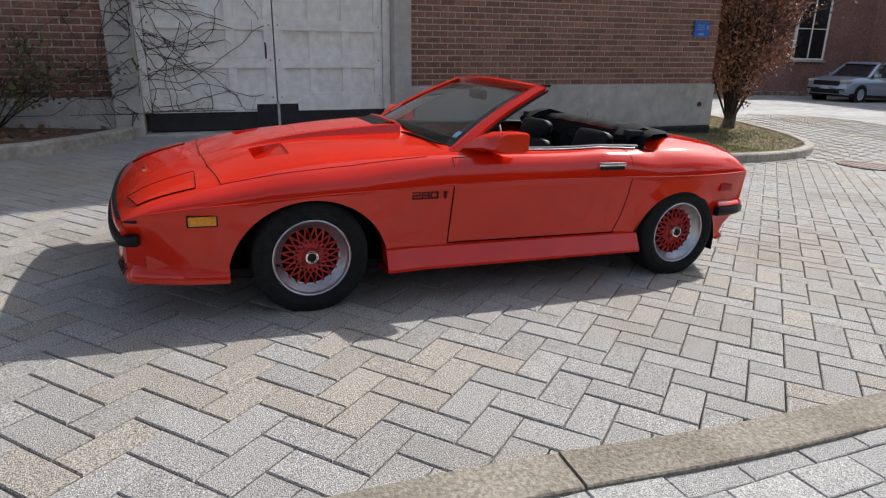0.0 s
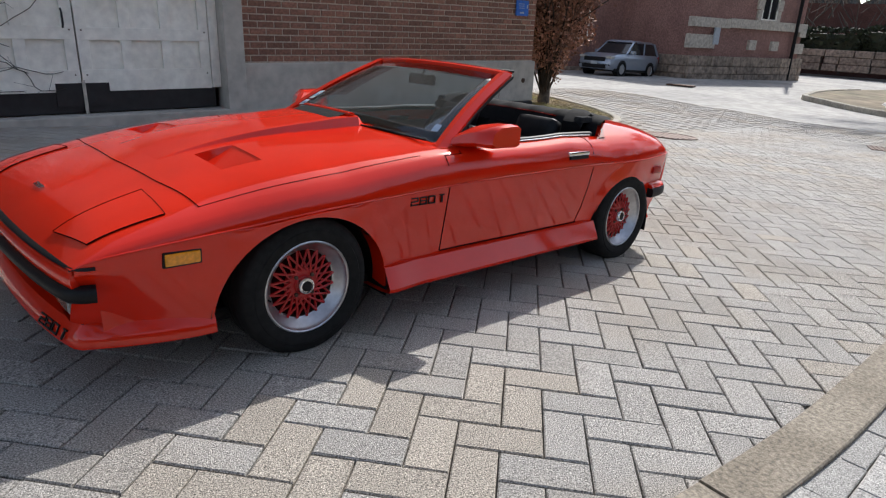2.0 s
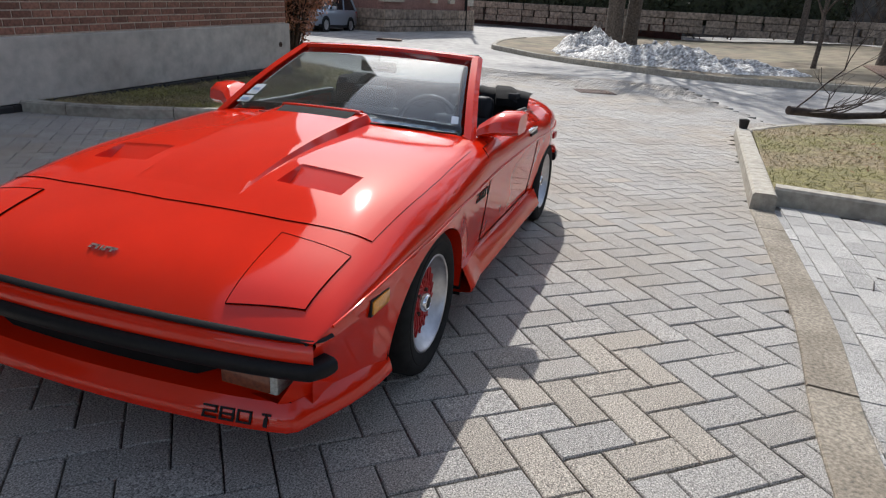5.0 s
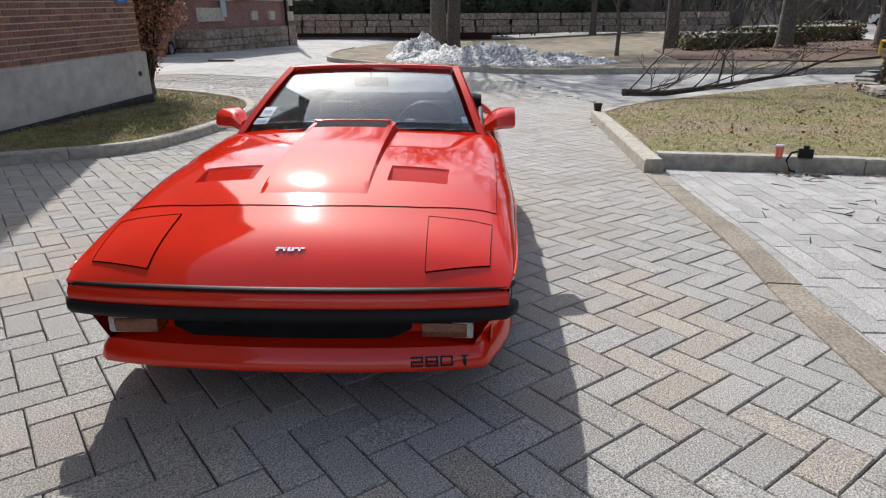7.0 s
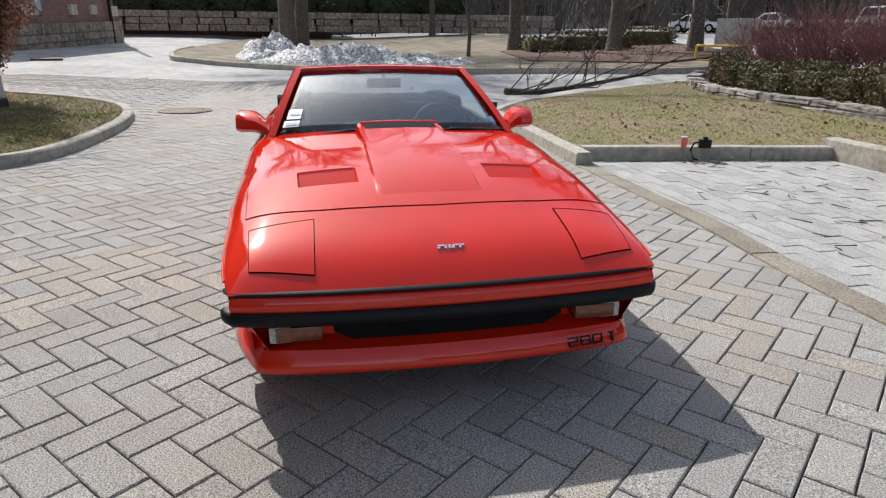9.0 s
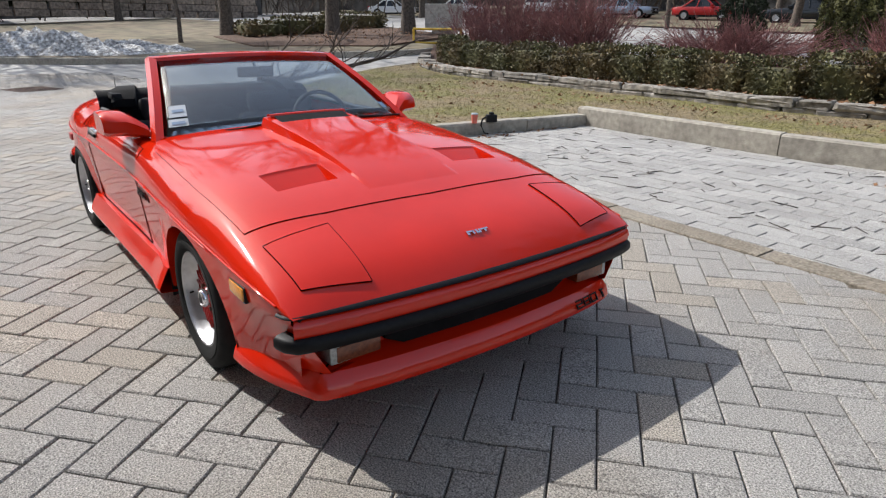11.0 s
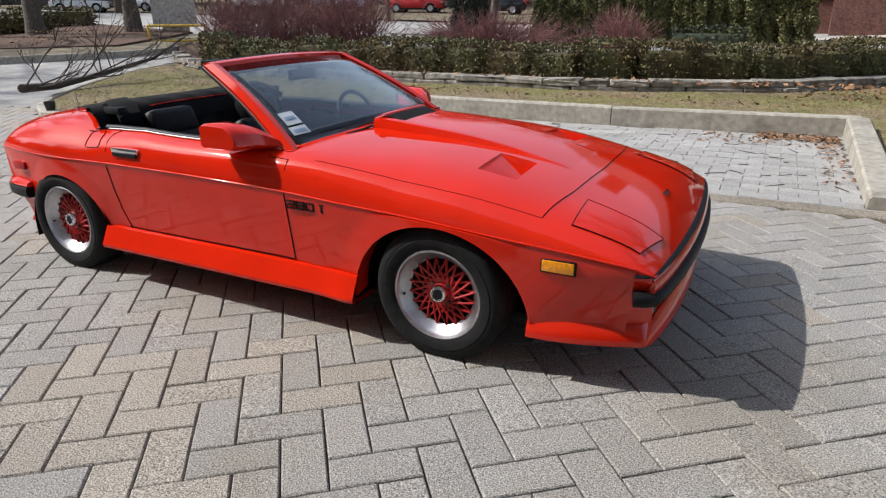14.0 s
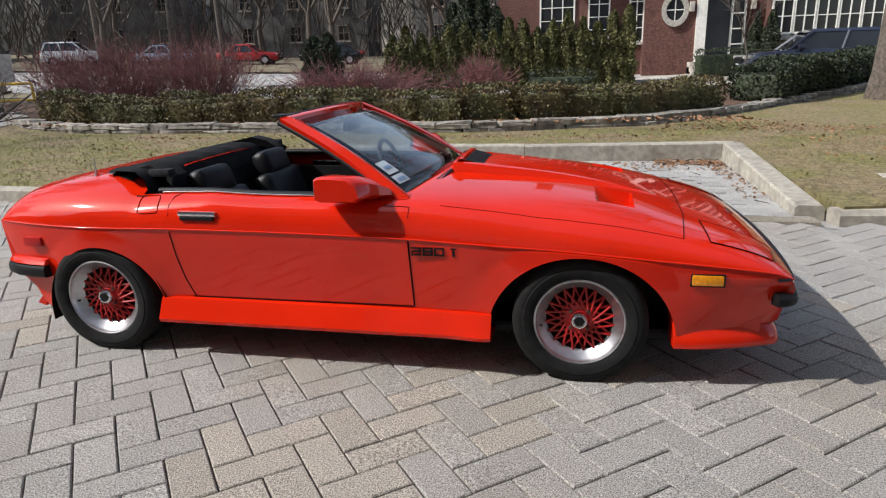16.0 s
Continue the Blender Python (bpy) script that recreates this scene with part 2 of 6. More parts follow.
def rise(x, y):
    """Height of the ground: level round the car, climbing gently away from it."""
    z = 0.025 * max(0.0, x - 14.0)
    z += min(0.25, 0.045 * max(0.0, y - 3.0) * min(1.0, max(0.0, (x - 3.8) / 4.0)))
    east = 0.045 * max(0.0, -y - 3.0) * min(1.0, max(0.0, (x - 11.0) / 8.0))
    return z + max(min(east, 0.75), 0.045 * max(0.0, -y - 12.0))


# ---- the sports car: x to its tail, y to its right side, front axle at x = 0 ----
ZC = smooth_table([(-0.85, 0.507), (-0.80, 0.553), (-0.727, 0.602), (-0.5, 0.685), (-0.2, 0.765), (0.1, 0.81), (0.45, 0.835),
                   (0.8, 0.85), (1.4, 0.85), (1.8, 0.87), (2.05, 0.895), (2.3, 0.890), (2.55, 0.872), (2.8, 0.835), (2.92, 0.79), (2.965, 0.735), (2.985, 0.675)])
ZW = smooth_table([(-0.85, 0.504), (-0.80, 0.522), (-0.63, 0.547), (-0.29, 0.576), (0.07, 0.606), (0.44, 0.622), (0.76, 0.637), (1.95, 0.654),
                   (2.33, 0.652), (2.985, 0.660)])
YW = smooth_table([(-0.85, 0.768), (-0.8, 0.783), (-0.6, 0.805), (-0.3, 0.816), (0.0, 0.824), (0.5, 0.818), (1.0, 0.808), (1.9, 0.808),
                   (2.35, 0.816), (2.7, 0.793), (2.9, 0.755), (2.985, 0.73)])


def bow(x):
    """How far the nose and tail bow out at the middle."""
    if x < -0.4:
        return -0.05 * ((-0.4 - x) / 0.48) ** 2
    if x > 2.4:
        return 0.06 * ((x - 2.4) / 0.585) ** 2
    return 0.0


def top_z(x, y):
    """Height of the upper shell: a shallow crown with a rounded shoulder, upright along the doors."""
    r = min(1.0, abs(y) / YW(x))
    c = min(1.0, max(0.0, (2.15 - x) / 0.4))
    soft = math.sqrt(max(0.0, 1 - r ** (3 + 2.0 * min(1.0, max(0.0, (x - 2.0) / 0.6)))))
    sharp = 10 + 14 * min(1.0, max(0.0, (x - 0.2) / 0.6))
    front = (1 - 0.30 * r ** 2.2) * math.sqrt(max(0.0, 1 - r ** sharp))
    return ZW(x) + (ZC(x) - ZW(x)) * (soft + (front - soft) * c)


def top_at(x, y, lift=0.0):
    r = min(1.0, abs(y) / YW(x))
    return Vector((x + bow(x) * (1 - r * r), y, top_z(x, y) + lift))


ARCHES = ((0.0, 0.405, 0.20, 0.385), (2.36, 0.338, 0.19, 0.365))


def bottom_z(x):
    for cx, a, z0, b in ARCHES:
        if abs(x - cx) < a:
            return z0 + b * math.sqrt(1 - ((x - cx) / a) ** 2)
    return lerp([(-0.84, 0.28), (-0.74, 0.235), (-0.62, 0.205), (-0.405, 0.20), (0.405, 0.20), (2.02, 0.19), (2.698, 0.19), (2.80, 0.20), (2.84, 0.30), (2.985, 0.40)], x)


def side_y(x, z):
    """Half width of the flank at a height."""
    w, zw = YW(x), ZW(x)
    k = (zw - z) / 0.45
    flare = 0.0
    for cx, a, z0, b in ARCHES:
        d = math.hypot((x - cx) / a, max(0.0, (z - z0)) / b)
        flare = max(flare, max(0.0, 1 - abs(d - 1.0) / 0.25) * 0.012)
    tuck = 0.105 * max(0.0, (-0.42 - x) / 0.42) ** 1.4 * min(1.0, max(0.0, (0.49 - z) / 0.22))
    return w - tuck + 0.002 - 0.042 * max(0.0, k) + flare


car = thing("sports_car", pose(0, 0, 0) @ Matrix.Diagonal((1, 1.04, 1, 1)), "bright red wedge-shaped convertible sports car with open roof on the paving", "car")

# upper shell with the open cockpit and the two sunk bonnet vents
xs = sorted(set([round(v, 4) for v in np.linspace(-0.85, 2.985, 130)] + [-0.225, -0.232, -0.065, -0.058, 0.80, 2.13, -0.845, -0.84, 2.97, 2.95]))
rs = sorted(set([round(math.sin(t), 4) for t in np.linspace(0, math.pi / 2, 22)] + [0.347, 0.355, 0.646, 0.654, 0.87, 0.94, 0.97]))
VENT = (-0.232, -0.058, 0.347, 0.654)
bm = bmesh.new()
verts = {}
for i, x in enumerate(xs):
    for s in (-1, 1):
        for j, r in enumerate(rs):
            if j == 0 and s == 1:
                verts[i, s, j] = verts[i, -1, 0]
                continue
            p = top_at(x, s * r * YW(x))
            if VENT[0] < x < VENT[1] and VENT[2] < r < VENT[3]:
                p.z = p.z - 0.055 * (VENT[1] - x) / (VENT[1] - VENT[0]) - 0.004
            verts[i, s, j] = bm.verts.new(p)
for i in range(len(xs) - 1):
    for s in (-1, 1):
        for j in range(len(rs) - 1):
            xm, rm = (xs[i] + xs[i + 1]) / 2, (rs[j] + rs[j + 1]) / 2
            if 0.80 < xm < 2.13 and rm < 0.87:
                continue
            q = [verts[i, s, j], verts[i, s, j + 1], verts[i + 1, s, j + 1], verts[i + 1, s, j]]
            bm.faces.new(q if s < 0 else q[::-1])
bmesh.ops.recalc_face_normals(bm, faces=bm.faces[:])
part("upper_body", bm, M_RED, car, smooth=27)

# flanks
for s in (-1, 1):
    xf = sorted(set([round(v, 4) for v in np.linspace(-0.84, 2.985, 110)] + [round(cx + a * math.cos(t), 4) for cx, a, _, _ in ARCHES for t in np.linspace(0, math.pi, 40)]))
    rows = []
    for x in xf:
        zw, zb = ZW(x), bottom_z(x)
        row = []
        for k in np.linspace(0, 1, 13):
            z = zw + (zb - zw) * k
            row.append((x, s * (side_y(x, z) if k else YW(x)), z))
        row.append((x, s * (side_y(x, zb) - 0.025), zb + (0.004 if zb > 0.25 else 0)))
        row.append((x, s * (side_y(x, zb) - 0.09), zb + 0.012))
        rows.append(row)
    part("flank", grid_mesh(rows), M_RED, car, smooth=40)
    # raised body line along the flank
    tube_pts = [(x, s * (YW(x) + 0.003), ZW(x) + 0.004) for x in np.linspace(-0.78, 2.96, 90)]
    part("body_line", tube(tube_pts, 0.0042, 8), M_RED, car, smooth=60)
    # dark wheel housings
    for cx, a, z0, b in ARCHES:
        rows = []
        for t in np.linspace(-0.12, math.pi + 0.12, 30):
            x, z = cx + (a + 0.01) * math.cos(t), z0 + (b + 0.01) * math.sin(t)
            rows.append([(x, s * 0.80, z), (x, s * 0.45, z)])
        bm = grid_mesh(rows)
        ring = [(cx + (a + 0.01) * math.cos(t), s * 0.46, z0 + (b + 0.01) * math.sin(t)) for t in np.linspace(-0.12, math.pi + 0.12, 30)]
        bm.faces.new([bm.verts.new(p) for p in ring])
        part("wheel_housing", bm, M_BLACK, car)
    # sill skirt
    rows = []
    for x in np.linspace(0.385, 2.045, 40):
        o = 0.018 * max(0.0, 1 - abs(x - 0.43) / 0.15)
        zt = 0.305
        rows.append([(x, s * p, z) for p, z in ((0.780, zt), (0.800 + o, zt - 0.006), (0.846 + o, 0.205), (0.842 + o, 0.188), (0.80, 0.180), (0.66, 0.178))])
    part("sill_skirt", grid_mesh(rows), M_RED, car, smooth=30)
part("underbody", boxed(-0.62, 2.86, -0.66, 0.66, 0.15, 0.21, bevel=0.02), M_BLACK, car)
part("rear_chassis", boxed(2.05, 2.62, -0.44, 0.44, 0.2, 0.6), M_BLACK, car)
part("engine_block", boxed(-0.40, 0.42, -0.44, 0.44, 0.2, 0.55), M_BLACK, car)


def nose_path(out=0.0, n=41, back=-0.70):
    """Plan of the nose from flank to flank, pushed out by a distance."""
    pts = []
    half = 0.760
    for k in range(n):
        y = -half + 2 * half * k / (n - 1)
        pts.append(Vector((-0.835 - 0.05 * (1 - (y / half) ** 2) - 0.012 * (1 - (y / half) ** 8), y, 0)))
    side = [Vector((x, -(0.770 + 0.030 * (x + 0.835) / 0.13), 0)) for x in (back, -0.74, -0.78, -0.812)]
    pts = side + pts + [Vector((p.x, -p.y, 0)) for p in side[::-1]]
    res = []
    for i, p in enumerate(pts):
        d = (pts[min(i + 1, len(pts) - 1)] - pts[max(i - 1, 0)]).normalized()
        res.append((p, Vector((-d.y, d.x, 0))))
    return res


def sweep(path, profile, caps=True):
    rows = [[(p.x + n.x * o, p.y + n.y * o, z) for o, z in profile] for p, n in path]
    return grid_mesh(rows, True, caps)


NOSE = nose_path()
part("nose_strip", sweep(NOSE[2:-2], [(-0.012, 0.500), (0.010, 0.499), (0.014, 0.503), (0.010, 0.509), (-0.012, 0.513)]), M_BLACK, car, "black rubber strip along the nose edge", smooth=50)
part("nose_band", sweep(NOSE[4:-4], [(-0.03, 0.500), (0.004, 0.498), (0.016, 0.486), (0.022, 0.465), (0.016, 0.438), (-0.03, 0.435)]), M_RED, car, smooth=50)
part("front_bumper", sweep([(Vector((p.x, p.y * 0.985, 0)), n) for p, n in NOSE[2:-2]], [(-0.02, 0.442), (0.026, 0.440), (0.038, 0.431), (0.040, 0.408), (0.030, 0.392), (-0.02, 0.388)]), M_BLACK, car, "black rubber wrap-around bumper", smooth=50)
for s in (-1, 1):
    part("nose_strip_end", tube([(-0.842, s * 0.747, 0.440), (-0.842, s * 0.749, 0.475), (-0.838, s * 0.742, 0.507)], 0.009, 8), M_BLACK, car, smooth=60)
# lower front: valance, dark intake, spoiler
def low_path(half, front, back):
    """Plan of the lower front: from the wheel arch round the corner and across."""
    pts = [Vector((x, -y, 0)) for x, y in back]
    for k in range(31):
        y = -half + 2 * half * k / 30
        pts.append(Vector((front - 0.05 * (1 - (y / half) ** 2) - 0.012 * (1 - (y / half) ** 8), y, 0)))
    pts += [Vector((x, y, 0)) for x, y in back[::-1]]
    res = []
    for i, p in enumerate(pts):
        d = (pts[min(i + 1, len(pts) - 1)] - pts[max(i - 1, 0)]).normalized()
        res.append((p, Vector((-d.y, d.x, 0))))
    return res


VAL = low_path(0.70, -0.735, [(-0.66, 0.745), (-0.72, 0.735), (-0.77, 0.72)])
part("valance", sweep(VAL, [(0.0, 0.395), (-0.012, 0.33), (-0.02, 0.20), (-0.06, 0.20), (-0.06, 0.395)]), M_RED, car, smooth=50)
# block before the valance; its black stands in for shade in the opening
rows = []
for y in np.linspace(-0.43, 0.43, 13):
    x = -0.770 - 0.050 * (1 - (y / 0.665) ** 2)
    h = 0.048 * min(1.0, (0.445 - abs(y)) / 0.05)
    rows.append([(x + 0.045, y, 0.330 + h), (x, y, 0.330 + h), (x, y, 0.330 - h), (x + 0.045, y, 0.330 - h)])
part("air_intake", grid_mesh(rows, True, True), M_MATTBLACK, car, "air intake as a black block for the shade under the bumper")
SPO = low_path(0.672, -0.825, [(-0.395, 0.792), (-0.47, 0.788), (-0.55, 0.775), (-0.63, 0.755), (-0.71, 0.728), (-0.78, 0.70), (-0.812, 0.688)])
part("front_spoiler", sweep(SPO, [(-0.13, 0.300), (-0.015, 0.268), (0.010, 0.235), (0.020, 0.200), (0.018, 0.188), (-0.02, 0.182), (-0.10, 0.186)]), M_RED, car, smooth=35)
for s in (-1, 1):
    ind = part("indicator_lamp", boxed(-0.842, -0.70, min(s * 0.47, s * 0.63), max(s * 0.47, s * 0.63), 0.305, 0.362, bevel=0.008), M_DULLAMBER, car, "dull amber indicator lens", smooth=40)
    part("clear_lens", boxed(-0.838, -0.70, min(s * 0.575, s * 0.652), max(s * 0.575, s * 0.652), 0.302, 0.365, bevel=0.008), M_CLEAR, ind, "clear side lens", smooth=40)
    # amber side marker in a black rim
    x0 = -0.51
    mk = part("side_marker", boxed(x0 - 0.062, x0 + 0.062, s * 0.804 - 0.012, s * 0.804 + 0.012, 0.477, 0.522, bevel=0.006), M_AMBER, car, "amber side marker lens", smooth=40)
    part("marker_rim", boxed(x0 - 0.068, x0 + 0.068, s * 0.801 - 0.010, s * 0.801 + 0.010, 0.471, 0.528, bevel=0.004), M_BLACK, mk)
    part("rear_marker", boxed(2.70, 2.80, s * 0.786 - 0.012, s * 0.786 + 0.012, 0.545, 0.59, bevel=0.004), M_RED2, car, "dark red rear side marker", smooth=40)


def ribbon(points, width, lift=0.0035, normal=None):
    """A thin band on the surface along points (with their outward normals)."""
    rows = []
    for i, (p, n) in enumerate(points):
        d = (points[min(i + 1, len(points) - 1)][0] - points[max(i - 1, 0)][0]).normalized()
        w = n.cross(d).normalized() * width / 2
        rows.append([p + w + n * lift * 0.2, p + n * lift, p - w + n * lift * 0.2])
    return grid_mesh(rows)


def on_top(x, y, lift=0.0):
    e = 0.004
    p = top_at(x, y)
    n = (top_at(x + e, y) - top_at(x - e, y)).cross(top_at(x, y + e) - top_at(x, y - e)).normalized()
    return p + n * lift, n


def top_line(pts, n=14):
    out = []
    for (x0, y0), (x1, y1) in zip(pts, pts[1:]):
        for k in range(n):
            t = k / n
            out.append(on_top(x0 + (x1 - x0) * t, y0 + (y1 - y0) * t))
    out.append(on_top(*pts[-1]))
    return out


def on_side(s, x, z):
    e = 0.004
    p = Vector((x, s * side_y(x, z), z))
    n = Vector((0, s, 0))
    return p, n


def side_line(s, pts, n=12):
    out = []
    for (x0, z0), (x1, z1) in zip(pts, pts[1:]):
        for k in range(n):
            t = k / n
            out.append(on_side(s, x0 + (x1 - x0) * t, z0 + (z1 - z0) * t))
    out.append(on_side(s, *pts[-1]))
    return out


# bonnet and headlight cover gaps
part("bonnet_gap", ribbon(top_line([(-0.415, -0.735), (-0.45, -0.45), (-0.465, 0.0), (-0.45, 0.45), (-0.415, 0.735)]), 0.003), M_GAP, car)
for s in (-1, 1):
    part("bonnet_gap", ribbon(top_line([(-0.415, s * 0.735), (0.0, s * 0.748), (0.62, s * 0.742)], 20), 0.002, 0.002), M_GAP, car)
for s in (-1, 1):
    cor = [(-0.80, 0.485), (-0.515, 0.478), (-0.525, 0.716), (-0.770, 0.704)]
    rows = []
    for u in np.linspace(0, 1, 13):
        row = []
        for v in np.linspace(0, 1, 9):
            xx = (1 - v) * (cor[0][0] * (1 - u) + cor[1][0] * u) + v * (cor[3][0] * (1 - u) + cor[2][0] * u)
            yy = (1 - v) * (cor[0][1] * (1 - u) + cor[1][1] * u) + v * (cor[3][1] * (1 - u) + cor[2][1] * u)
            row.append(on_top(xx, s * yy, 0.004)[0])
        rows.append(row)
    lid = part("headlight_cover", grid_mesh(rows), M_RED, car, "flush pop-up headlight cover", smooth=30)
    part("cover_gap", ribbon(top_line([(x, s * y) for x, y in cor + cor[:1]]), 0.0042, 0.006), M_GAP, lid)

# wedge-shaped raised scoop on the bonnet, with its dark slot before the screen
def scoop_h(x):
    return 0.048 * max(0.0, min(1.0, (x + 0.36) / 0.92)) ** 0.9


def scoop_y(x):
    return 0.212 + 0.008 * (x + 0.36) / 0.98


rows = []
for x in sorted(list(np.linspace(-0.36, 0.66, 30)) + [0.502, 0.508, 0.602, 0.608]):
    h, w = scoop_h(x), scoop_y(x)
    row = []
    for y, k in ((-w - 0.008 - h * 0.12, -0.05), (-w, 0.92), (-w + 0.02, 1.0), (-0.19, 1.0), (-0.184, 1.0), (-0.1, 1.03), (0, 1.04), (0.1, 1.03), (0.184, 1.0), (0.19, 1.0), (w - 0.02, 1.0), (w, 0.92), (w + 0.008 + h * 0.12, -0.05)):
        sunk = 0.05 if 0.505 < x < 0.605 and abs(y) < 0.187 else 0.0
        row.append(top_at(x, y) + Vector((0, 0, h * k - sunk)))
    rows.append(row)
rows.append([p + Vector((0.03, 0, -0.09 if 0 < i < 12 else 0)) for i, p in enumerate(rows[-1])])
scoop = part("bonnet_scoop", grid_mesh(rows), M_RED, car, smooth=28)
# matt black sheet over the sunk floor, colouring in the slot's shade
rows = []
for x in np.linspace(0.506, 0.604, 5):
    rows.append([top_at(x, y) + Vector((0, 0, scoop_h(x) * 1.03 - 0.012 + 0.020 * (x - 0.506) / 0.098)) for y in np.linspace(-0.187, 0.187, 9)])
part("scoop_slot", grid_mesh(rows), M_MATTBLACK, scoop, "black sheet across the scoop slot for its shaded depth")
rows = [[top_at(x, y) + Vector((0, 0, scoop_h(x) * 1.04 + 0.013 * math.sin(k) + 0.001)) for y in np.linspace(-0.205, 0.205, 9)] for x, k in ((0.606, 0), (0.612, 1.2), (0.625, 1.6), (0.64, 1.2), (0.65, 0))]
part("scoop_lip", grid_mesh(rows), M_RED, scoop, smooth=60)

# doors: gaps, handle, lock; filler flap; model letters
for s in (-1, 1):
    gap = [(0.745, 0.315), (0.752, 0.52), (0.757, 0.735)]
    part("door_gap", ribbon(side_line(s, gap[:2] + [(0.756, 0.632)]), 0.008), M_GAP, car)
    part("door_gap", ribbon([on_top(x, s * y) for x, y in [(0.757, 0.794), (0.757, 0.775), (0.757, 0.762), (0.80, 0.760), (0.87, 0.758), (0.872, 0.742)]], 0.004), M_GAP, car)
    part("door_gap", ribbon(side_line(s, [(1.865, 0.305), (1.905, 0.40), (1.932, 0.52), (1.945, 0.645)]), 0.006), M_GAP, car)
    part("door_gap", ribbon([on_top(x, s * y) for x, y in [(1.946, 0.798), (1.95, 0.77), (1.94, 0.73), (1.91, 0.70)]], 0.005), M_GAP, car)
    part("door_gap", ribbon(side_line(s, [(0.745, 0.313), (1.3, 0.310), (1.882, 0.308)]), 0.008), M_GAP, car)
    hd = part("door_handle", boxed(1.69, 1.885, s * 0.788 - 0.022, s * 0.788 + 0.022, 0.722, 0.746, bevel=0.006), M_CHROME, car, "dark chrome flap door handle", smooth=40)
    part("handle_recess", boxed(1.70, 1.875, s * 0.792 - 0.022, s * 0.792 + 0.022, 0.703, 0.723, bevel=0.004), M_BLACK, hd)
fp = [(2.02, 0.792), (2.10, 0.792), (2.118, 0.788), (2.125, 0.73), (2.112, 0.715), (2.03, 0.715), (2.018, 0.73), (2.008, 0.788), (2.02, 0.792)]
part("filler_flap_gap", ribbon(top_line(fp, 4), 0.003), M_GAP, car)


STROKES = {"t": (0, 1, 0.84, 1), "m": (0, 1, 0.42, 0.58), "b": (0, 1, 0, 0.16), "ul": (0, 0.14, 0.5, 1), "ur": (0.86, 1, 0.5, 1), "ll": (0, 0.14, 0, 0.5), "lr": (0.86, 1, 0, 0.5),
           "stem": (0.38, 0.62, 0, 0.68), "bar": (0.2, 0.8, 0.84, 1), "neck": (0.44, 0.56, 0.6, 0.9)}
GLYPHS = (("t", "ur", "m", "ll", "b"), ("t", "m", "b", "ul", "ur", "ll", "lr"), ("t", "b", "ul", "ur", "ll", "lr"), ("stem", "bar", "neck"))


def model_number(m):
    """Wide square-cut characters of the model number 280 i."""
    for k, g in enumerate(GLYPHS):
        bm = bmesh.new()
        w, h = 0.044, 0.038
        x0 = -0.112 + 0.052 * k + (0.012 if k == 3 else 0)
        for q in g:
            u0, u1, v0, v1 = STROKES[q]
            box(bm, x0 + u0 * w, x0 + u1 * w, v0 * h - h / 2, v1 * h - h / 2, -0.003, 0.002)
        ob = part("model_number", bm, M_BLACK, car, "black block character of the model number")
        ob.matrix_local = m


for s in (-1, 1):
    model_number(pose(0.628, s * (side_y(0.63, 0.585) + 0.0035), 0.588, 90, 0, 0 if s < 0 else 180))
model_number(pose(-0.868, -0.545, 0.225, 62, 0, -90 + 8))
bm = bmesh.new()
for y0, y1, x0, x1 in ((-0.055, -0.02, -0.008, 0.0), (-0.042, -0.034, -0.02, 0.0), (-0.018, -0.010, -0.02, 0.0), (-0.004, 0.004, -0.02, 0.0), (-0.012, 0.0, -0.02, -0.013), (0.010, 0.045, -0.008, 0.0), (0.012, 0.02, -0.02, 0.0), (0.036, 0.046, -0.02, -0.01)):
    box(bm, x0 - 0.727, x1 - 0.727, y0, y1, -0.003, 0.004)
emb = part("emblem", bm, M_CHROME, car, "small chrome emblem of plain bars")
p0 = on_top(-0.727, 0)
emb.matrix_local = Matrix.Translation(p0[0] + Vector((0.0, 0, 0.003))) @ Matrix.Rotation(math.atan2(p0[1].x, p0[1].z), 4, "Y") @ Matrix.Translation((0.737, 0, 0))

# tail
tail = []
for k in range(31):
    y = -0.73 + 1.46 * k / 30
    tail.append((Vector((2.965 + 0.06 * (1 - (y / 0.73) ** 2), y, 0)), Vector((1, 0, 0))))
part("tail_panel", sweep(tail, [(0.02, 0.662), (0.005, 0.50), (-0.02, 0.40), (-0.06, 0.40), (-0.02, 0.66)]), M_RED, car, smooth=40)
REARP = [(Vector((x, -y, 0)), Vector((0, -1, 0))) for x, y in ((2.69, 0.79), (2.78, 0.785), (2.88, 0.765))] + \
        [(Vector((2.945, -0.735, 0)), Vector((0.7, -0.7, 0)))] + [(p, n) for p, n in tail[1:-1]] + [(Vector((2.945, 0.735, 0)), Vector((0.7, 0.7, 0)))] + \
        [(Vector((x, y, 0)), Vector((0, 1, 0))) for x, y in ((2.88, 0.765), (2.78, 0.785), (2.69, 0.79))]
part("rear_bumper", sweep(REARP, [(-0.02, 0.445), (0.026, 0.442), (0.034, 0.43), (0.034, 0.395), (0.024, 0.382), (-0.02, 0.38)]), M_BLACK, car, "black rubber wrap-around bumper", smooth=50)
part("bumper_top", sweep(REARP, [(-0.03, 0.478), (0.012, 0.470), (0.026, 0.450), (0.02, 0.444), (-0.03, 0.444)]), M_RED, car, smooth=50)
part("rear_valance", sweep([(p - Vector((0.13, 0, 0)), n) for p, n in tail], [(0.04, 0.385), (-0.02, 0.26), (0.03, 0.205), (-0.02, 0.19), (-0.06, 0.385)]), M_RED, car, smooth=40)
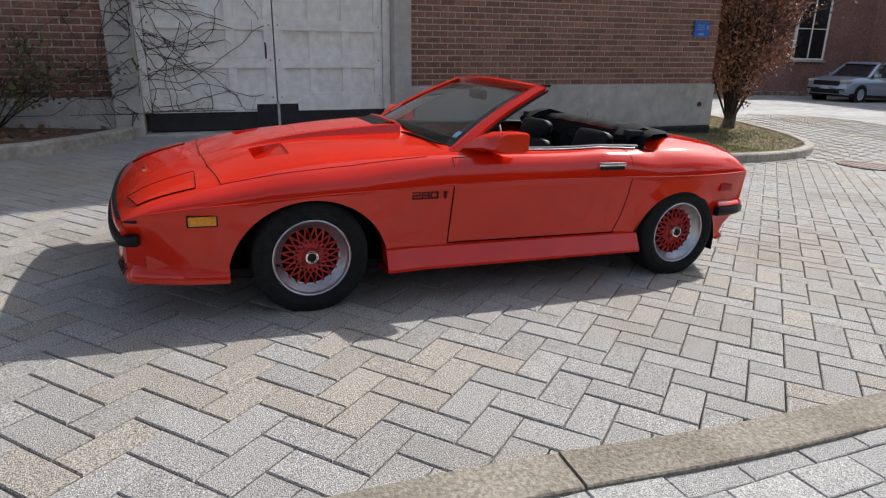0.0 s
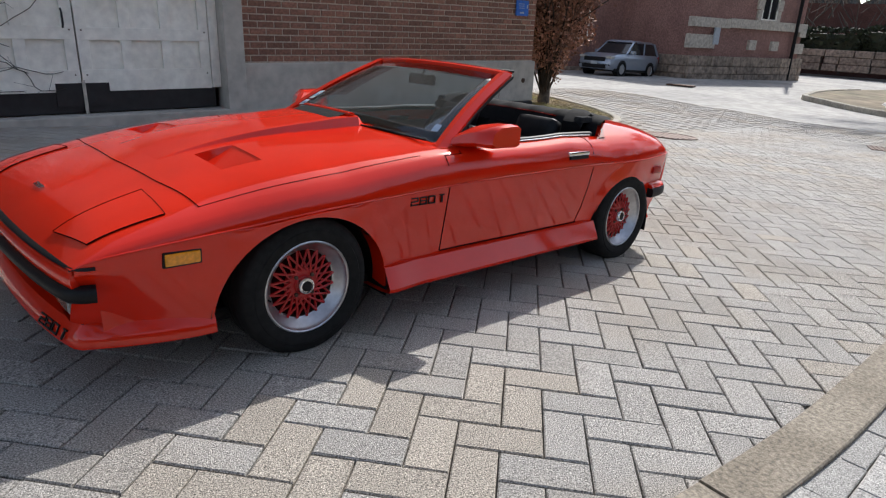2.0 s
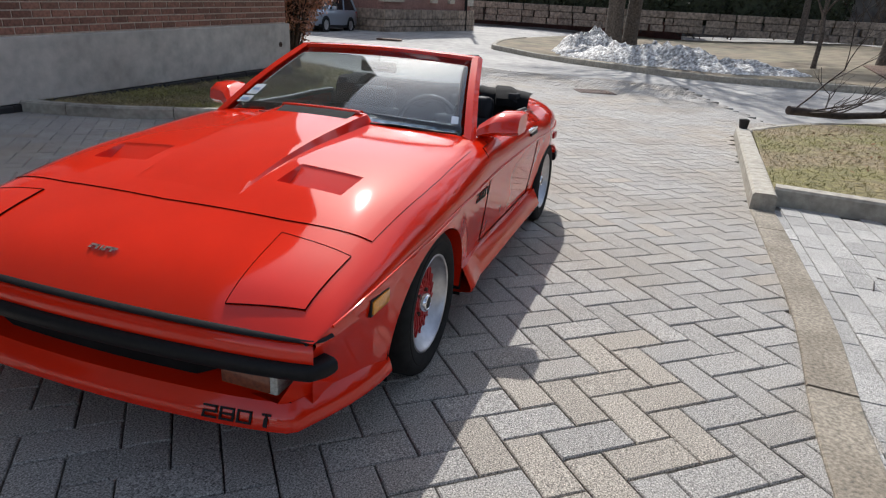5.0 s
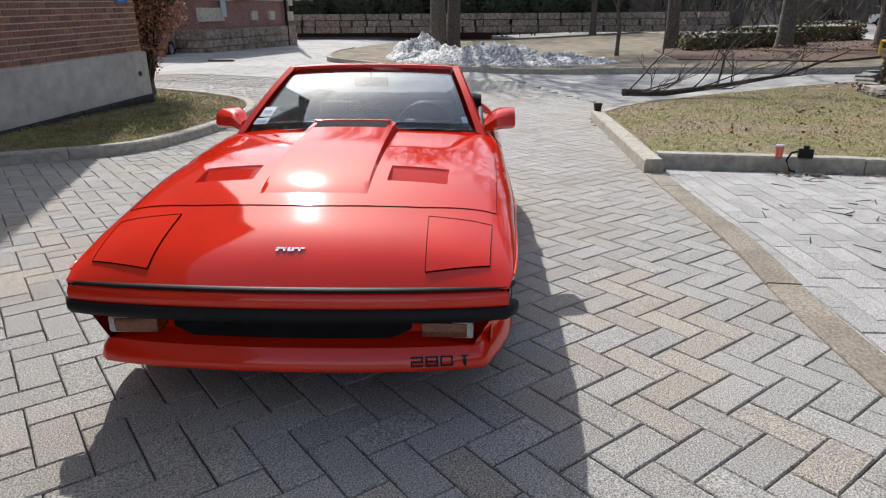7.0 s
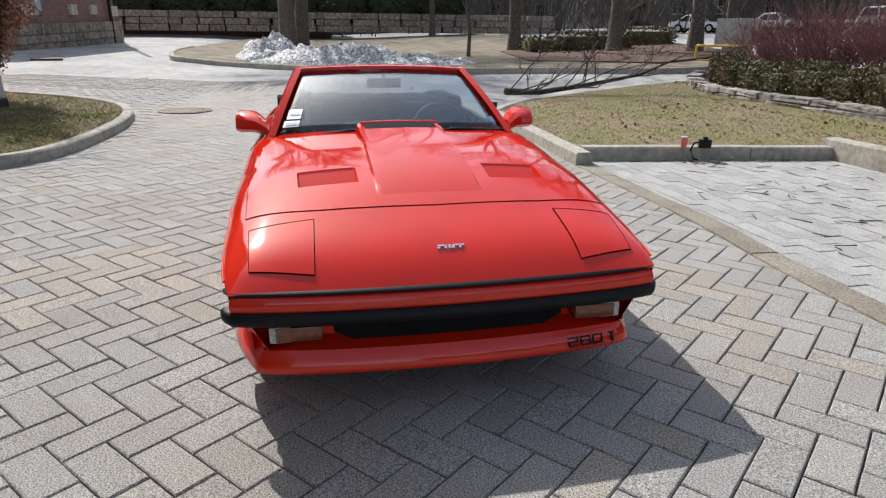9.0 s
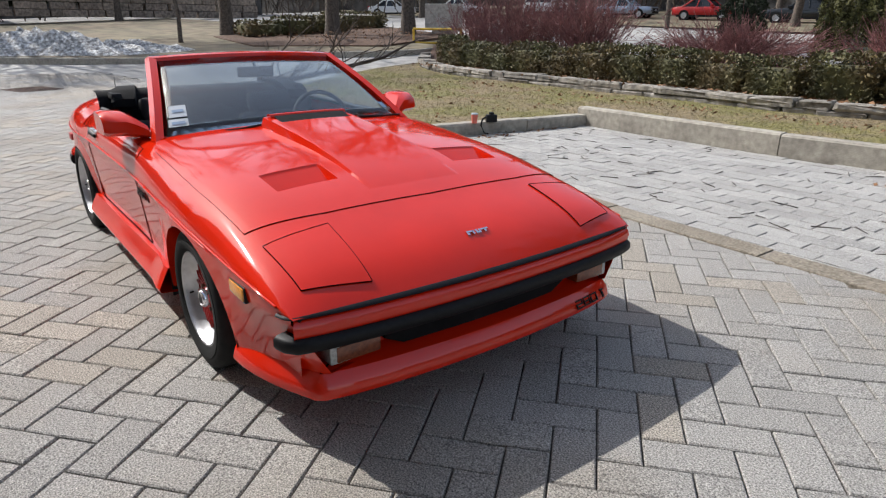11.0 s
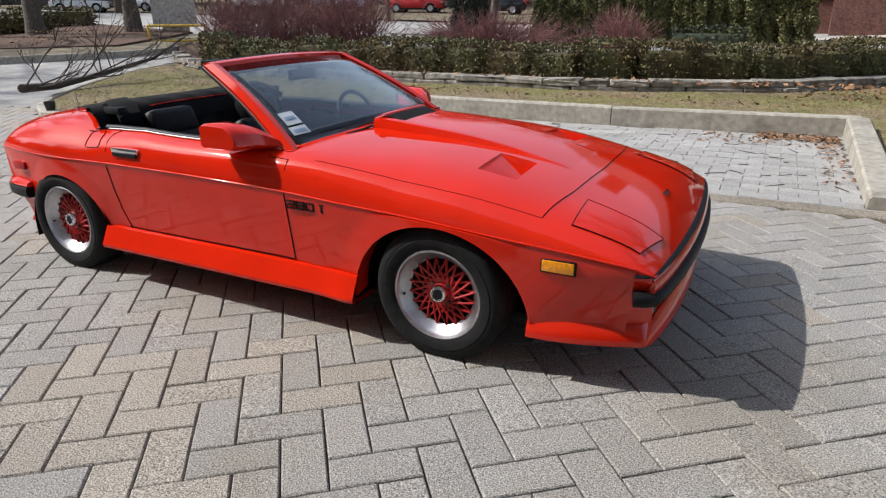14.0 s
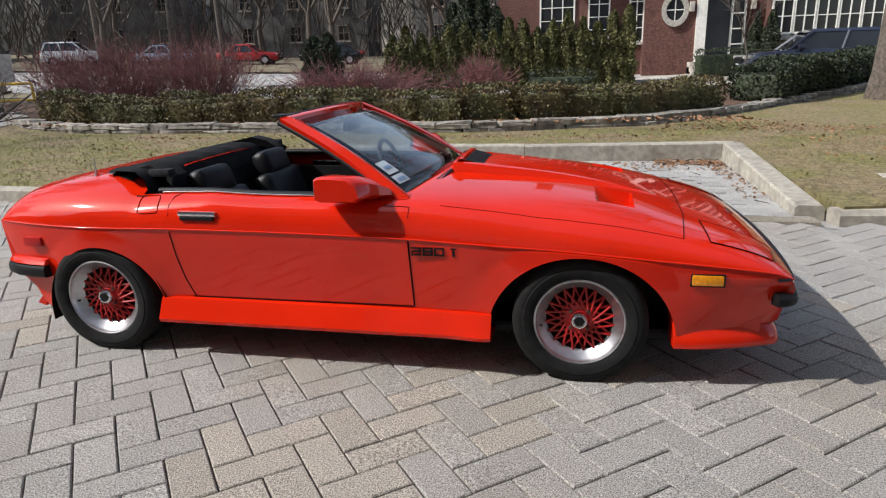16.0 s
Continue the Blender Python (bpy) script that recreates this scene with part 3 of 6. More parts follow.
part("exhaust_pipe", tube([(2.6, -0.42, 0.215), (2.93, -0.42, 0.215)], 0.025, 12), M_CHROME, car, smooth=40)
aer = part("radio_aerial", tube([(2.56, 0.50, top_z(2.56, 0.5)), (2.565, 0.50, top_z(2.56, 0.5) + 0.10)], 0.0025, 6), M_CHROME, car)
part("aerial_base", tube([(2.56, 0.50, top_z(2.56, 0.5) - 0.005), (2.56, 0.50, top_z(2.56, 0.5) + 0.015)], 0.012, 10), M_CHROME, aer)

# wheels
def wheel(cx, s):
    w = new("wheel")
    w.parent = car
    w.matrix_local = pose(cx, s * 0.708, 0.282, 0, 0, 0 if s > 0 else 180) @ Matrix.Diagonal((1.05, 1, 1.05, 1))
    tagged(w, label="")
    prof = [(0.178, -0.10), (0.235, -0.105), (0.268, -0.097), (0.280, -0.080), (0.2815, -0.03), (0.279, -0.027), (0.279, -0.023), (0.2815, -0.02), (0.2815, 0.02),
            (0.279, 0.023), (0.279, 0.027), (0.2815, 0.03), (0.280, 0.080), (0.268, 0.097), (0.245, 0.106), (0.236, 0.105), (0.233, 0.108), (0.205, 0.106), (0.191, 0.097), (0.178, 0.09)]
    bm = lathe(prof, 64)
    for v in bm.verts:
        v.co.z = max(v.co.z, -0.267)
    part("tyre", bm, M_RUBBER, w, "black road tyre, a little flattened under the load", smooth=40)
    part("rim", lathe([(0.182, 0.085), (0.189, 0.090), (0.190, 0.096), (0.185, 0.099), (0.180, 0.096), (0.173, 0.074), (0.150, 0.058), (0.147, 0.050), (0.140, 0.046), (0.140, -0.06), (0.06, -0.08)], 64), M_ALU, w, "polished silver stepped rim", smooth=40)
    part("rim_back", lathe([(0.142, 0.020), (0.10, 0.024), (0.0, 0.024)], 48), M_GAP, w)
    bm = bmesh.new()
    for k in range(20):
        for d in (-1, 1):
            a0 = 2 * math.pi * k / 20
            a1 = a0 + d * radians(27)
            p0 = Vector((0.058 * math.cos(a0), 0.054 - 0.002 * d, 0.058 * math.sin(a0)))
            p1 = Vector((0.144 * math.cos(a1), 0.046 - 0.002 * d, 0.144 * math.sin(a1)))
            tube([p0, p0.lerp(p1, 0.5) + Vector((0, 0.006, 0)), p1], [0.0055, 0.0048, 0.0056], 5, bm)
    part("spokes", bm, M_RED2, w, "dark red cross-spoke lattice", smooth=60)
    part("hub", lathe([(0.068, 0.02), (0.068, 0.050), (0.060, 0.056), (0.042, 0.054), (0.038, 0.062), (0.0, 0.062)], 32), M_RED2, w, smooth=40)
    cap = part("hub_cap", lathe([(0.036, 0.058), (0.036, 0.078), (0.031, 0.086), (0.026, 0.087), (0.024, 0.083), (0.0, 0.083)], 6 * 4), M_CHROME, w, "chrome hub cap with a dark centre", smooth=40)
    part("cap_centre", lathe([(0.022, 0.0835), (0.021, 0.0865), (0.0, 0.087)], 24), M_BLACK, cap)
    for k in range(4):
        a = 2 * math.pi * (k + 0.5) / 4
        part("wheel_nut", tube([(0.051 * math.cos(a), 0.05, 0.051 * math.sin(a)), (0.051 * math.cos(a), 0.066, 0.051 * math.sin(a))], 0.008, 6), M_IRON, w)
    part("valve", tube([(0.160, 0.060, -0.03), (0.156, 0.082, -0.03)], 0.004, 6), M_BLACK, w)


for cx in (0.0, 2.387):
    for s in (-1, 1):
        wheel(cx, s)

# windscreen and its frame
def ws(u, v):
    """Point on the screen: u across from -1 to 1, v up from 0 to 1."""
    b = Vector((0.66 + 0.13 * u * u, 0.685 * u, 0.83 - 0.035 * u * u))
    t = Vector((1.345 + 0.06 * u * u, 0.522 * u, 1.165 - 0.02 * u * u))
    p = b.lerp(t, v)
    p.x -= 0.02 * math.sin(v * math.pi)
    p.z += 0.012 * math.sin(v * math.pi)
    return p


screen = part("windscreen", grid_mesh([[ws(u, v) for u in np.linspace(-0.97, 0.97, 21)] for v in np.linspace(0.04, 0.97, 9)]), M_GLASS, car, "raked windscreen with a blue-grey tint", smooth=60)
screen.visible_shadow = False
sol = screen.modifiers.new("thick", "SOLIDIFY")
sol.thickness = 0.005
part("black_border", grid_mesh([[ws(u, v) + Vector((0.004, 0, -0.006)) for u in np.linspace(-0.95, 0.95, 21)] for v in (0.0, 0.06, 0.12)]), M_BLACK, screen)
for s in (-1, 1):
    rows = []
    for v in np.linspace(-0.06, 1.0, 14):
        p = ws(s, v)
        a = Vector((0.015, s * 0.03, 0.008))
        rows.append([p + Vector((-0.018, -s * 0.022, 0.006)), p + Vector((-0.012, s * 0.012, 0.014)), p + Vector((0.028, s * 0.026, 0.002)), p + Vector((0.045, s * 0.012, -0.018)), p + Vector((0.01, -s * 0.022, -0.012))])
    part("screen_pillar", grid_mesh(rows, True, True), M_RED, car, smooth=40)
    part("pillar_seal", tube([ws(s, v) + Vector((0.044, s * 0.004, -0.022)) for v in np.linspace(0.05, 1.02, 14)], 0.014, 8), M_BLACK, car, smooth=60)
rows = []
for u in np.linspace(-1.03, 1.03, 25):
    p = ws(max(-1, min(1, u)), 1.0) + Vector((0, (abs(u) - 1) * 0.5 * math.copysign(1, u) if abs(u) > 1 else 0, 0))
    rows.append([p + Vector((-0.020, 0, -0.012)), p + Vector((-0.014, 0, 0.008)), p + Vector((0.010, 0, 0.016)), p + Vector((0.045, 0, 0.008)), p + Vector((0.04, 0, -0.012))])
part("screen_header", grid_mesh(rows, True, True), M_RED, car, smooth=40)
part("header_seal", tube([ws(u, 1.0) + Vector((0.05, 0, 0.004)) for u in np.linspace(-0.98, 0.98, 15)], 0.012, 8), M_BLACK, car, smooth=60)
for s in (-1, 1):
    part("header_latch", boxed(1.42, 1.50, s * 0.46 - 0.05, s * 0.46 + 0.05, 1.15, 1.166, bevel=0.005), M_BLACK, car, smooth=40)
# stickers low on the passenger side of the glass
for k, (v0, v1, u0, u1) in enumerate(((0.22, 0.35, 0.80, 0.92), (0.12, 0.20, 0.80, 0.93))):
    st = part("windscreen_sticker", grid_mesh([[ws(u, v) + Vector((-0.004, 0, 0.006)) for u in np.linspace(u0, u1, 4)] for v in np.linspace(v0, v1, 4)]), M_STICK, screen, "white and blue paper sticker")
    part("printed_bar", grid_mesh([[ws(u, v) + Vector((-0.006, 0, 0.008)) for u in (u0 + 0.02, u1 - 0.02)] for v in (v0 + 0.05 - 0.03 * k, v0 + 0.08 - 0.03 * k)]), M_DULLBLUE, st)
st = part("windscreen_sticker", grid_mesh([[ws(u, v) + Vector((-0.004, 0, 0.006)) for u in np.linspace(-0.92, -0.87, 4)] for v in np.linspace(0.14, 0.22, 4)]), M_DULLBLUE, screen, "pale paper sticker")
# wipers
for y0, y1 in ((-0.10, -0.58), (0.45, 0.02)):
    a, b = ws(y0 / 0.685, 0.02), ws(y1 / 0.685, 0.03)
    wp = part("wiper", tube([a + Vector((-0.03, 0, 0.0)), (a + b) / 2 + Vector((-0.035, 0, 0.02)), b + Vector((-0.02, 0, 0.012))], 0.006, 6), M_BLACK, car)
    part("wiper_blade", tube([a + Vector((-0.02, -0.05, 0.012)), b + Vector((-0.018, -0.06, 0.012))], 0.005, 6), M_BLACK, wp)
# door mirrors
for s in (-1, 1):
    bm = bmesh.new()
    rows = []
    for k, (y, hx, hz, sx, sz) in enumerate(((0.70, 0.08, 0.030, 0.93, 0.835), (0.745, 0.105, 0.050, 0.99, 0.855), (0.78, 0.115, 0.057, 1.03, 0.866), (0.858, 0.112, 0.058, 1.045, 0.868), (0.878, 0.10, 0.050, 1.05, 0.868))):
        rows.append([(sx + hx * px, s * y, sz + hz * pz) for px, pz in ((-1, -0.6), (-0.9, 0.3), (-0.45, 0.9), (0.5, 1), (0.85, 0.95), (1, 0.8), (1, -0.8), (0.8, -1), (-0.7, -0.95))])
    mir = part("door_mirror", grid_mesh(rows, True, True), M_RED, car, smooth=38)
    part("mirror_glass", boxed(1.150, 1.160, min(s * 0.77, s * 0.86), max(s * 0.77, s * 0.86), 0.828, 0.905, bevel=0.002), M_CHROME, mir)
    foot = [[top_at(x, s * r * YW(x), 0.003 + 0.06 * max(0.0, 0.868 - r) * max(0.0, 1.05 - x) / 0.25) for r in (0.80, 0.835, 0.868, 0.878)] for x in np.linspace(0.78, 1.06, 8)]
    part("mirror_foot", grid_mesh(foot), M_RED, car, smooth=60)
# rear-view mirror
rv = part("rear_view_mirror", boxed(1.27, 1.30, -0.105, 0.105, 1.035, 1.095, bevel=0.012), M_BLACK, car, smooth=40)
part("mirror_stalk", tube([(1.285, 0, 1.09), (1.32, 0, 1.14)], 0.008, 6), M_BLACK, rv)

# cockpit
bm = bmesh.new()
box(bm, 0.62, 2.15, -0.70, 0.70, 0.20, 0.24)
box(bm, 2.10, 2.16, -0.72, 0.72, 0.22, 0.80)
for s in (-1, 1):
    box(bm, 0.7, 2.15, s * 0.71 - 0.03, s * 0.71 + 0.03, 0.22, 0.72)
part("cockpit_tub", bm, M_MATTBLACK, car)
bm = bmesh.new()
box(bm, 0.82, 1.06, -0.64, 0.64, 0.45, 0.78, bevel=0.04)
box(bm, 0.805, 1.02, -0.60, 0.60, 0.72, 0.805, bevel=0.02)
part("dashboard", bm, M_LEATHER, car, smooth=40)
part("dash_pad_edge", tube([ws(u, 0.145) + Vector((0.012, 0, -0.016)) for u in np.linspace(-0.93, 0.93, 15)], 0.011, 8), M_LIME, car, "pale strip along the dashboard edge")
part("centre_console", boxed(1.0, 2.0, -0.12, 0.12, 0.24, 0.56, bevel=0.03), M_LEATHER, car, smooth=40)
stw = part("steering_wheel", tube([(1.16 + 0.06 * math.sin(t), -0.34 + 0.175 * math.cos(t), 0.77 + 0.165 * math.sin(t)) for t in np.linspace(0, 2 * math.pi, 33)], 0.013, 8), M_LEATHER, car, smooth=60)
bm = tube([(1.16, -0.50, 0.77), (1.15, -0.34, 0.765), (1.16, -0.18, 0.77)], 0.010, 6)
tube([(1.15, -0.34, 0.765), (1.11, -0.34, 0.62)], 0.012, 6, bm)
part("wheel_spokes", bm, M_LEATHER, stw)
part("steering_column", tube([(1.15, -0.34, 0.765), (0.95, -0.34, 0.68)], 0.03, 8), M_BLACK, stw)


def seat(y):
    sq = new("seat")
    sq.parent = car
    sq.matrix_local = pose(0.10, y, -0.085)
    part("cushion", boxed(1.22, 1.74, -0.235, 0.235, 0.26, 0.42, bevel=0.06), M_LEATHER, sq, smooth=60)
    for s in (-1, 1):
        part("side_bolster", boxed(1.24, 1.72, s * 0.215 - 0.035, s * 0.215 + 0.035, 0.36, 0.47, bevel=0.03), M_LEATHER, sq, smooth=60)
    lean = Matrix.Translation((1.70, 0, 0.40)) @ Matrix.Rotation(radians(20), 4, "Y")
    part("backrest", boxed(-0.06, 0.07, -0.235, 0.235, 0.0, 0.46, m=lean, bevel=0.05), M_LEATHER, sq, smooth=60)
    part("headrest", boxed(-0.055, 0.06, -0.15, 0.15, 0.43, 0.60, m=lean, bevel=0.045), M_LEATHER, sq, smooth=60)


seat(-0.345)
seat(0.345)
# window edge trim along each door
for s in (-1, 1):
    pts = [top_at(x, s * YW(x) * 0.868, 0.006) for x in np.linspace(1.06, 2.02, 24)]
    part("door_top_trim", tube(pts, 0.0045, 8), M_CHROME, car, "bright trim along the door top", smooth=60)
    pts = [top_at(x, s * YW(x) * 0.845, 0.0) for x in np.linspace(1.0, 2.05, 24)]
    part("door_inner_seal", tube(pts, 0.018, 8), M_BLACK, car, smooth=60)

# folded hood: a tall bundle behind the seats, its bow and a flap on the deck
rows = []
for y in np.linspace(-0.69, 0.69, 29):
    e = 1 - abs(y / 0.69) ** 6 * 0.35
    w = 0.006 * math.sin(y * 31) + 0.004 * math.sin(y * 67)
    rows.append([(2.06, y, 0.55), (2.09 + w, y, 0.72), (2.12 + w, y, 0.855 + 0.02 * e), (2.17, y, 0.890 + 0.024 * e + w), (2.27, y, 0.896 + 0.024 * e + w),
                 (2.34, y * 0.88, 0.898 + 0.018 * e), (2.41, y * 0.80, top_z(2.41, y * 0.8) + 0.012), (2.43, y * 0.80, top_z(2.43, y * 0.8) - 0.01)])
part("folded_hood", grid_mesh(rows), M_MATTBLACK, car, "black folded fabric roof bundle", smooth=60)
for s in (-1, 1):
    rows = []
    for k, (x, z) in enumerate(((2.02, 0.86), (2.08, 0.905), (2.17, 0.93), (2.24, 0.915), (2.30, 0.90))):
        rows.append([(x, s * (0.63 - 0.02 * k), z - 0.03), (x - 0.01, s * (0.64 - 0.02 * k), z), (x, s * (0.60 - 0.02 * k), z + 0.018), (x, s * (0.50 - 0.02 * k), z + 0.018), (x, s * (0.50 - 0.02 * k), z - 0.03)])
    part("hood_bow_end", grid_mesh(rows, True, True), M_MATTBLACK, car, smooth=50)
    part("roof_bow", boxed(2.03, 2.15, s * 0.60 - 0.03, s * 0.60 + 0.03, 0.875, 0.915, bevel=0.014), M_DKGREY, car, "dark grey bracket of the folded roof", smooth=40)
    rows = []
    for x in np.linspace(2.24, 2.50, 10):
        rows.append([top_at(x, s * y, 0.010 + 0.004 * math.sin(x * 40 + y * 20)) for y in np.linspace(0.36, 0.63 - 0.5 * (x - 2.24), 7)])
    fl = part("hood_flap", grid_mesh(rows), M_MATTBLACK, car, "black fabric flap on the rear deck", smooth=60)

# ---- ground ----
gx = sorted(set([-400, -200, -100, -60, -40] + list(range(-30, 71, 2)) + [9 + 0.5 * k for k in range(30)] + [90, 130, 200, 400, 1500, 3000]))
gy = sorted(set([-3000, -1500, -400, -200, -120, -90] + list(range(-76, 41, 2)) + [60, 100, 200, 400, 1500]))
tagged(part("ground", grid_mesh([[(x, y, (rise(min(x, 70), max(y, -70)) - 0.045) if -5000 < x else 0) for y in gy] for x in gx]), M_ASPHALT, smooth=60),
       "worn pale grey road and yard surface", "ground", kind="structure")


def draped(name, outline, z, material, label, category, step=0.0, kind="structure"):
    """A flat or draped sheet inside an outline, with an edge going down."""
    bm = bmesh.new()
    top = [bm.verts.new((x, y, rise(x, y) + z)) for x, y in outline]
    bm.faces.new(top)
    low = [bm.verts.new((x, y, rise(x, y) - 0.09)) for x, y in outline]
    for i in range(len(top)):
        j = (i + 1) % len(top)
        bm.faces.new((top[i], low[i], low[j], top[j]))
    bmesh.ops.triangulate(bm, faces=[f for f in bm.faces if len(f.verts) > 4])
    bmesh.ops.recalc_face_normals(bm, faces=bm.faces[:])
    return tagged(part(name, bm, material), label, category, kind=kind)


def rounded(pts, n=6, closed=True):
    """Smooth polyline through points."""
    out = []
    k = len(pts)
    for i in range(k if closed else k - 1):
        p0, p1, p2, p3 = (pts[(i + o) % k] if closed else pts[min(max(i + o, 0), k - 1)] for o in (-1, 0, 1, 2))
        for t in np.linspace(0, 1, n, endpoint=False):
            out.append(tuple(0.5 * (2 * b + (c - a) * t + (2 * a - 5 * b + 4 * c - d) * t * t + (3 * b - a - 3 * c + d) * t**3) for a, b, c, d in zip(p0, p1, p2, p3)))
    if not closed:
        out.append(pts[-1])
    return out


def kerb(name, line, width, height, material, label, unit=1.2, top_round=0.02, z0=-0.05, owner=None, end_height=None):
    """A kerb of separate stones along a line."""
    root = owner or tagged(new(name), label, "kerb", kind="structure")
    pts = [Vector((x, y, 0)) for x, y in line]
    seg, cur, acc = [], [pts[0]], 0.0
    for a, b in zip(pts, pts[1:]):
        d = (b - a).length
        while acc + d >= unit:
            t = (unit - acc) / d
            c = a.lerp(b, t)
            cur.append(c)
            seg.append(cur)
            cur, a, d, acc = [c], c, d * (1 - t), 0.0
        cur.append(b)
        acc += d
    if acc > 0.1:
        seg.append(cur)
    for q in seg:
        q = [p for i, p in enumerate(q) if i == 0 or (p - q[i - 1]).length > 1e-4]
        if len(q) < 2:
            continue
        d0, d1 = (q[1] - q[0]).normalized(), (q[-1] - q[-2]).normalized()
        q[0], q[-1] = q[0] + d0 * 0.005, q[-1] - d1 * 0.005
        rows = []
        jz = random.uniform(-0.006, 0.006)
        for i, p in enumerate(q):
            d = (q[min(i + 1, len(q) - 1)] - q[max(i - 1, 0)]).normalized()
            nrm = Vector((-d.y, d.x, 0))
            base = rise(p.x, p.y)
            if end_height is not None:
                base += (end_height - height) * min(1.0, (p - pts[0]).length / (pts[-1] - pts[0]).length)
            rows.append([p + nrm * o * width + Vector((0, 0, base + z)) for o, z in
                         ((-0.5, z0 - (base if end_height is not None else 0)), (-0.48, height - top_round + jz), (-0.48 + top_round / width, height + jz), (0.48 - top_round / width, height + jz), (0.48, height - top_round + jz), (0.5, z0 - (base if end_height is not None else 0)))])
        part("kerb_stone", grid_mesh(rows, True, True), material, root, smooth=40)
    return root


ISLAND = rounded([(3.45, 6.3), (3.55, 5.8), (3.8, 4.85), (4.25, 4.05), (4.9, 3.45), (6.4, 3.27), (7.8, 3.3), (9.1, 3.55), (10.2, 4.15), (10.9, 5.1), (11.3, 6.3), (11.6, 8.0)], closed=False)
ISLAND_LAWN = ISLAND + [(10.4, 7.6), (9.3, 6.2), (6.3, 6.2)]
draped("lawn_island", ISLAND_LAWN, 0.10, M_GRASS, "patchy winter grass beside the brick building", "lawn")
kerb("kerb_island", ISLAND, 0.17, 0.13, M_KERB, "rounded weathered concrete kerb round the grass island")
BED_L = rounded([(-9.0, 1.6), (-5.0, 2.5), (-2.3, 4.0), (-1.7, 4.6), (-1.15, 5.5), (-0.95, 6.2)], closed=False)
draped("garden_bed", BED_L + [(-9, 8.2)], 0.10, M_MULCH, "brown leaf-strewn planting bed by the garage", "bed")
kerb("kerb_bed", BED_L, 0.17, 0.15, M_KERB, "smooth curved concrete kerb of the bed", unit=2.4)
LAWN = [(4.0, -2.6), (8.1, -2.85), (9.5, -3.7), (11.4, -5.7), (13.0, -8.2), (14.0, -11.2), (10.5, -9.4), (8, -8.95), (4, -8.85), (2, -8.8), (0.2, -9.35), (-2.1, -10.6), (-7.4, -16.7), (-12, -22),
        (-16, -12), (-9, -4.0), (-2.2, -2.4), (-2.1, -6.1), (3.6, -5.75)]
draped("lawn", LAWN, 0.115, M_GRASS, "patchy yellow-green winter lawn", "lawn")
kerb("kerb_lawn", [(3.62, -2.50), (8.15, -2.72)], 0.20, 0.14, M_KERB, "pale worn concrete kerb along the lawn")
kerb("kerb_lawn_far", rounded([(8.15, -2.72), (9.6, -3.6), (11.5, -5.6), (13.2, -8.2), (14.2, -11.0)], closed=False), 0.15, 0.10, M_KERB, "low kerb between the lawn and the lane")
kerb("bay_wall", [(4.0, -2.62), (3.55, -5.62)], 0.20, 0.15, M_KERB, "long weathered concrete kerb of the parking bay", unit=2.0)
kerb("bay_wall", [(3.62, -5.68), (0.78, -5.66), (-2.1, -5.95)], 0.20, 0.24, M_KERB, "raised pale concrete edging wall of the parking bay", unit=2.85)
kerb("bay_wall", [(-2.02, -5.82), (-1.98, -2.50)], 0.25, 0.24, M_KERB, "broad chipped concrete edging of the parking bay", unit=3.3, end_height=0.09)
kerb("kerb_drive", rounded([(-2.13, -2.43), (-3.2, -2.6), (-5.5, -3.1), (-9.0, -4.2)], closed=False), 0.24, 0.09, M_KERB, "worn concrete kerb beside the drive", top_round=0.04)
FLUSH = rounded([(-2.0, -2.36), (-0.5, -2.38), (0.25, -2.40), (1.2, -2.48), (2.4, -2.50), (3.58, -2.50)], closed=False)
kerb("flush_kerb", FLUSH, 0.20, 0.014, M_FLUSH, "flush tan concrete kerb strip set in the paving", unit=1.25, top_round=0.006)

# ---- brick building with the garage ----
# the yard falls away along the wall, so the building stands 2.8 degrees askew to it
BLD = pose(8.91, 5.36, 0, 0, 0, 180 - 3.74) @ pose(0, 0, 0, 0, 2.8, 0)


def bpart(name, bm, material, label="", category="", owner=None, kind="structure", smooth=None):
    ob = part(name, bm, material, owner, label if owner else "", smooth=smooth)
    if owner is None:
        ob.matrix_world = BLD
        tagged(ob, label, category, kind=kind)
    return ob


U0, U1 = 7.12, 11.04     # garage leaves, in their own measure
V0, V1 = 6.15, 9.72      # garage opening along the wall
GAR = BLD @ pose(V1 - U1 * 0.91, 0, 0.49) @ Matrix.Diagonal((0.91, 1, 0.88, 1))
bm = bmesh.new()
box(bm, 0.012, V0 - 0.02, -9.0, -0.012, 1.10, 12.0)
box(bm, V1 + 0.02, 26.0, -9.0, -0.012, 0.95, 12.0)
box(bm, V0 - 0.02, V1 + 0.02, -9.0, -0.012, 3.2, 12.0)
box(bm, V0 - 0.02, V1 + 0.02, -9.0, -0.45, -0.1, 3.2)
wall_n = bpart("wall_north", bm, M_MORTAR, "brown-red brick wall with pale mortar joints", "wall")
bm = bmesh.new()
box(bm, -0.03, V0 - 0.27, -8.9, 0.05, 0.36, 1.11, bevel=0.015)
box(bm, V1 + 0.35, 26.0, -8.9, 0.05, 0.2, 1.0, bevel=0.015)
bpart("plinth", bm, M_CONC, "smooth grey concrete wall plinth", "plinth")
bm = bmesh.new()
random.seed(5)
u = 0.0
while u < V0 - 0.4:
    w = random.uniform(0.35, 0.8)
    box(bm, u, min(u + w, V0 - 0.3), -0.3, 0.07 + random.uniform(0, 0.03), -0.05, 0.355, bevel=0.02)
    u += w + 0.01
box(bm, -0.08, 0.2, -6.0, -0.31, -0.05, 0.355, bevel=0.02)
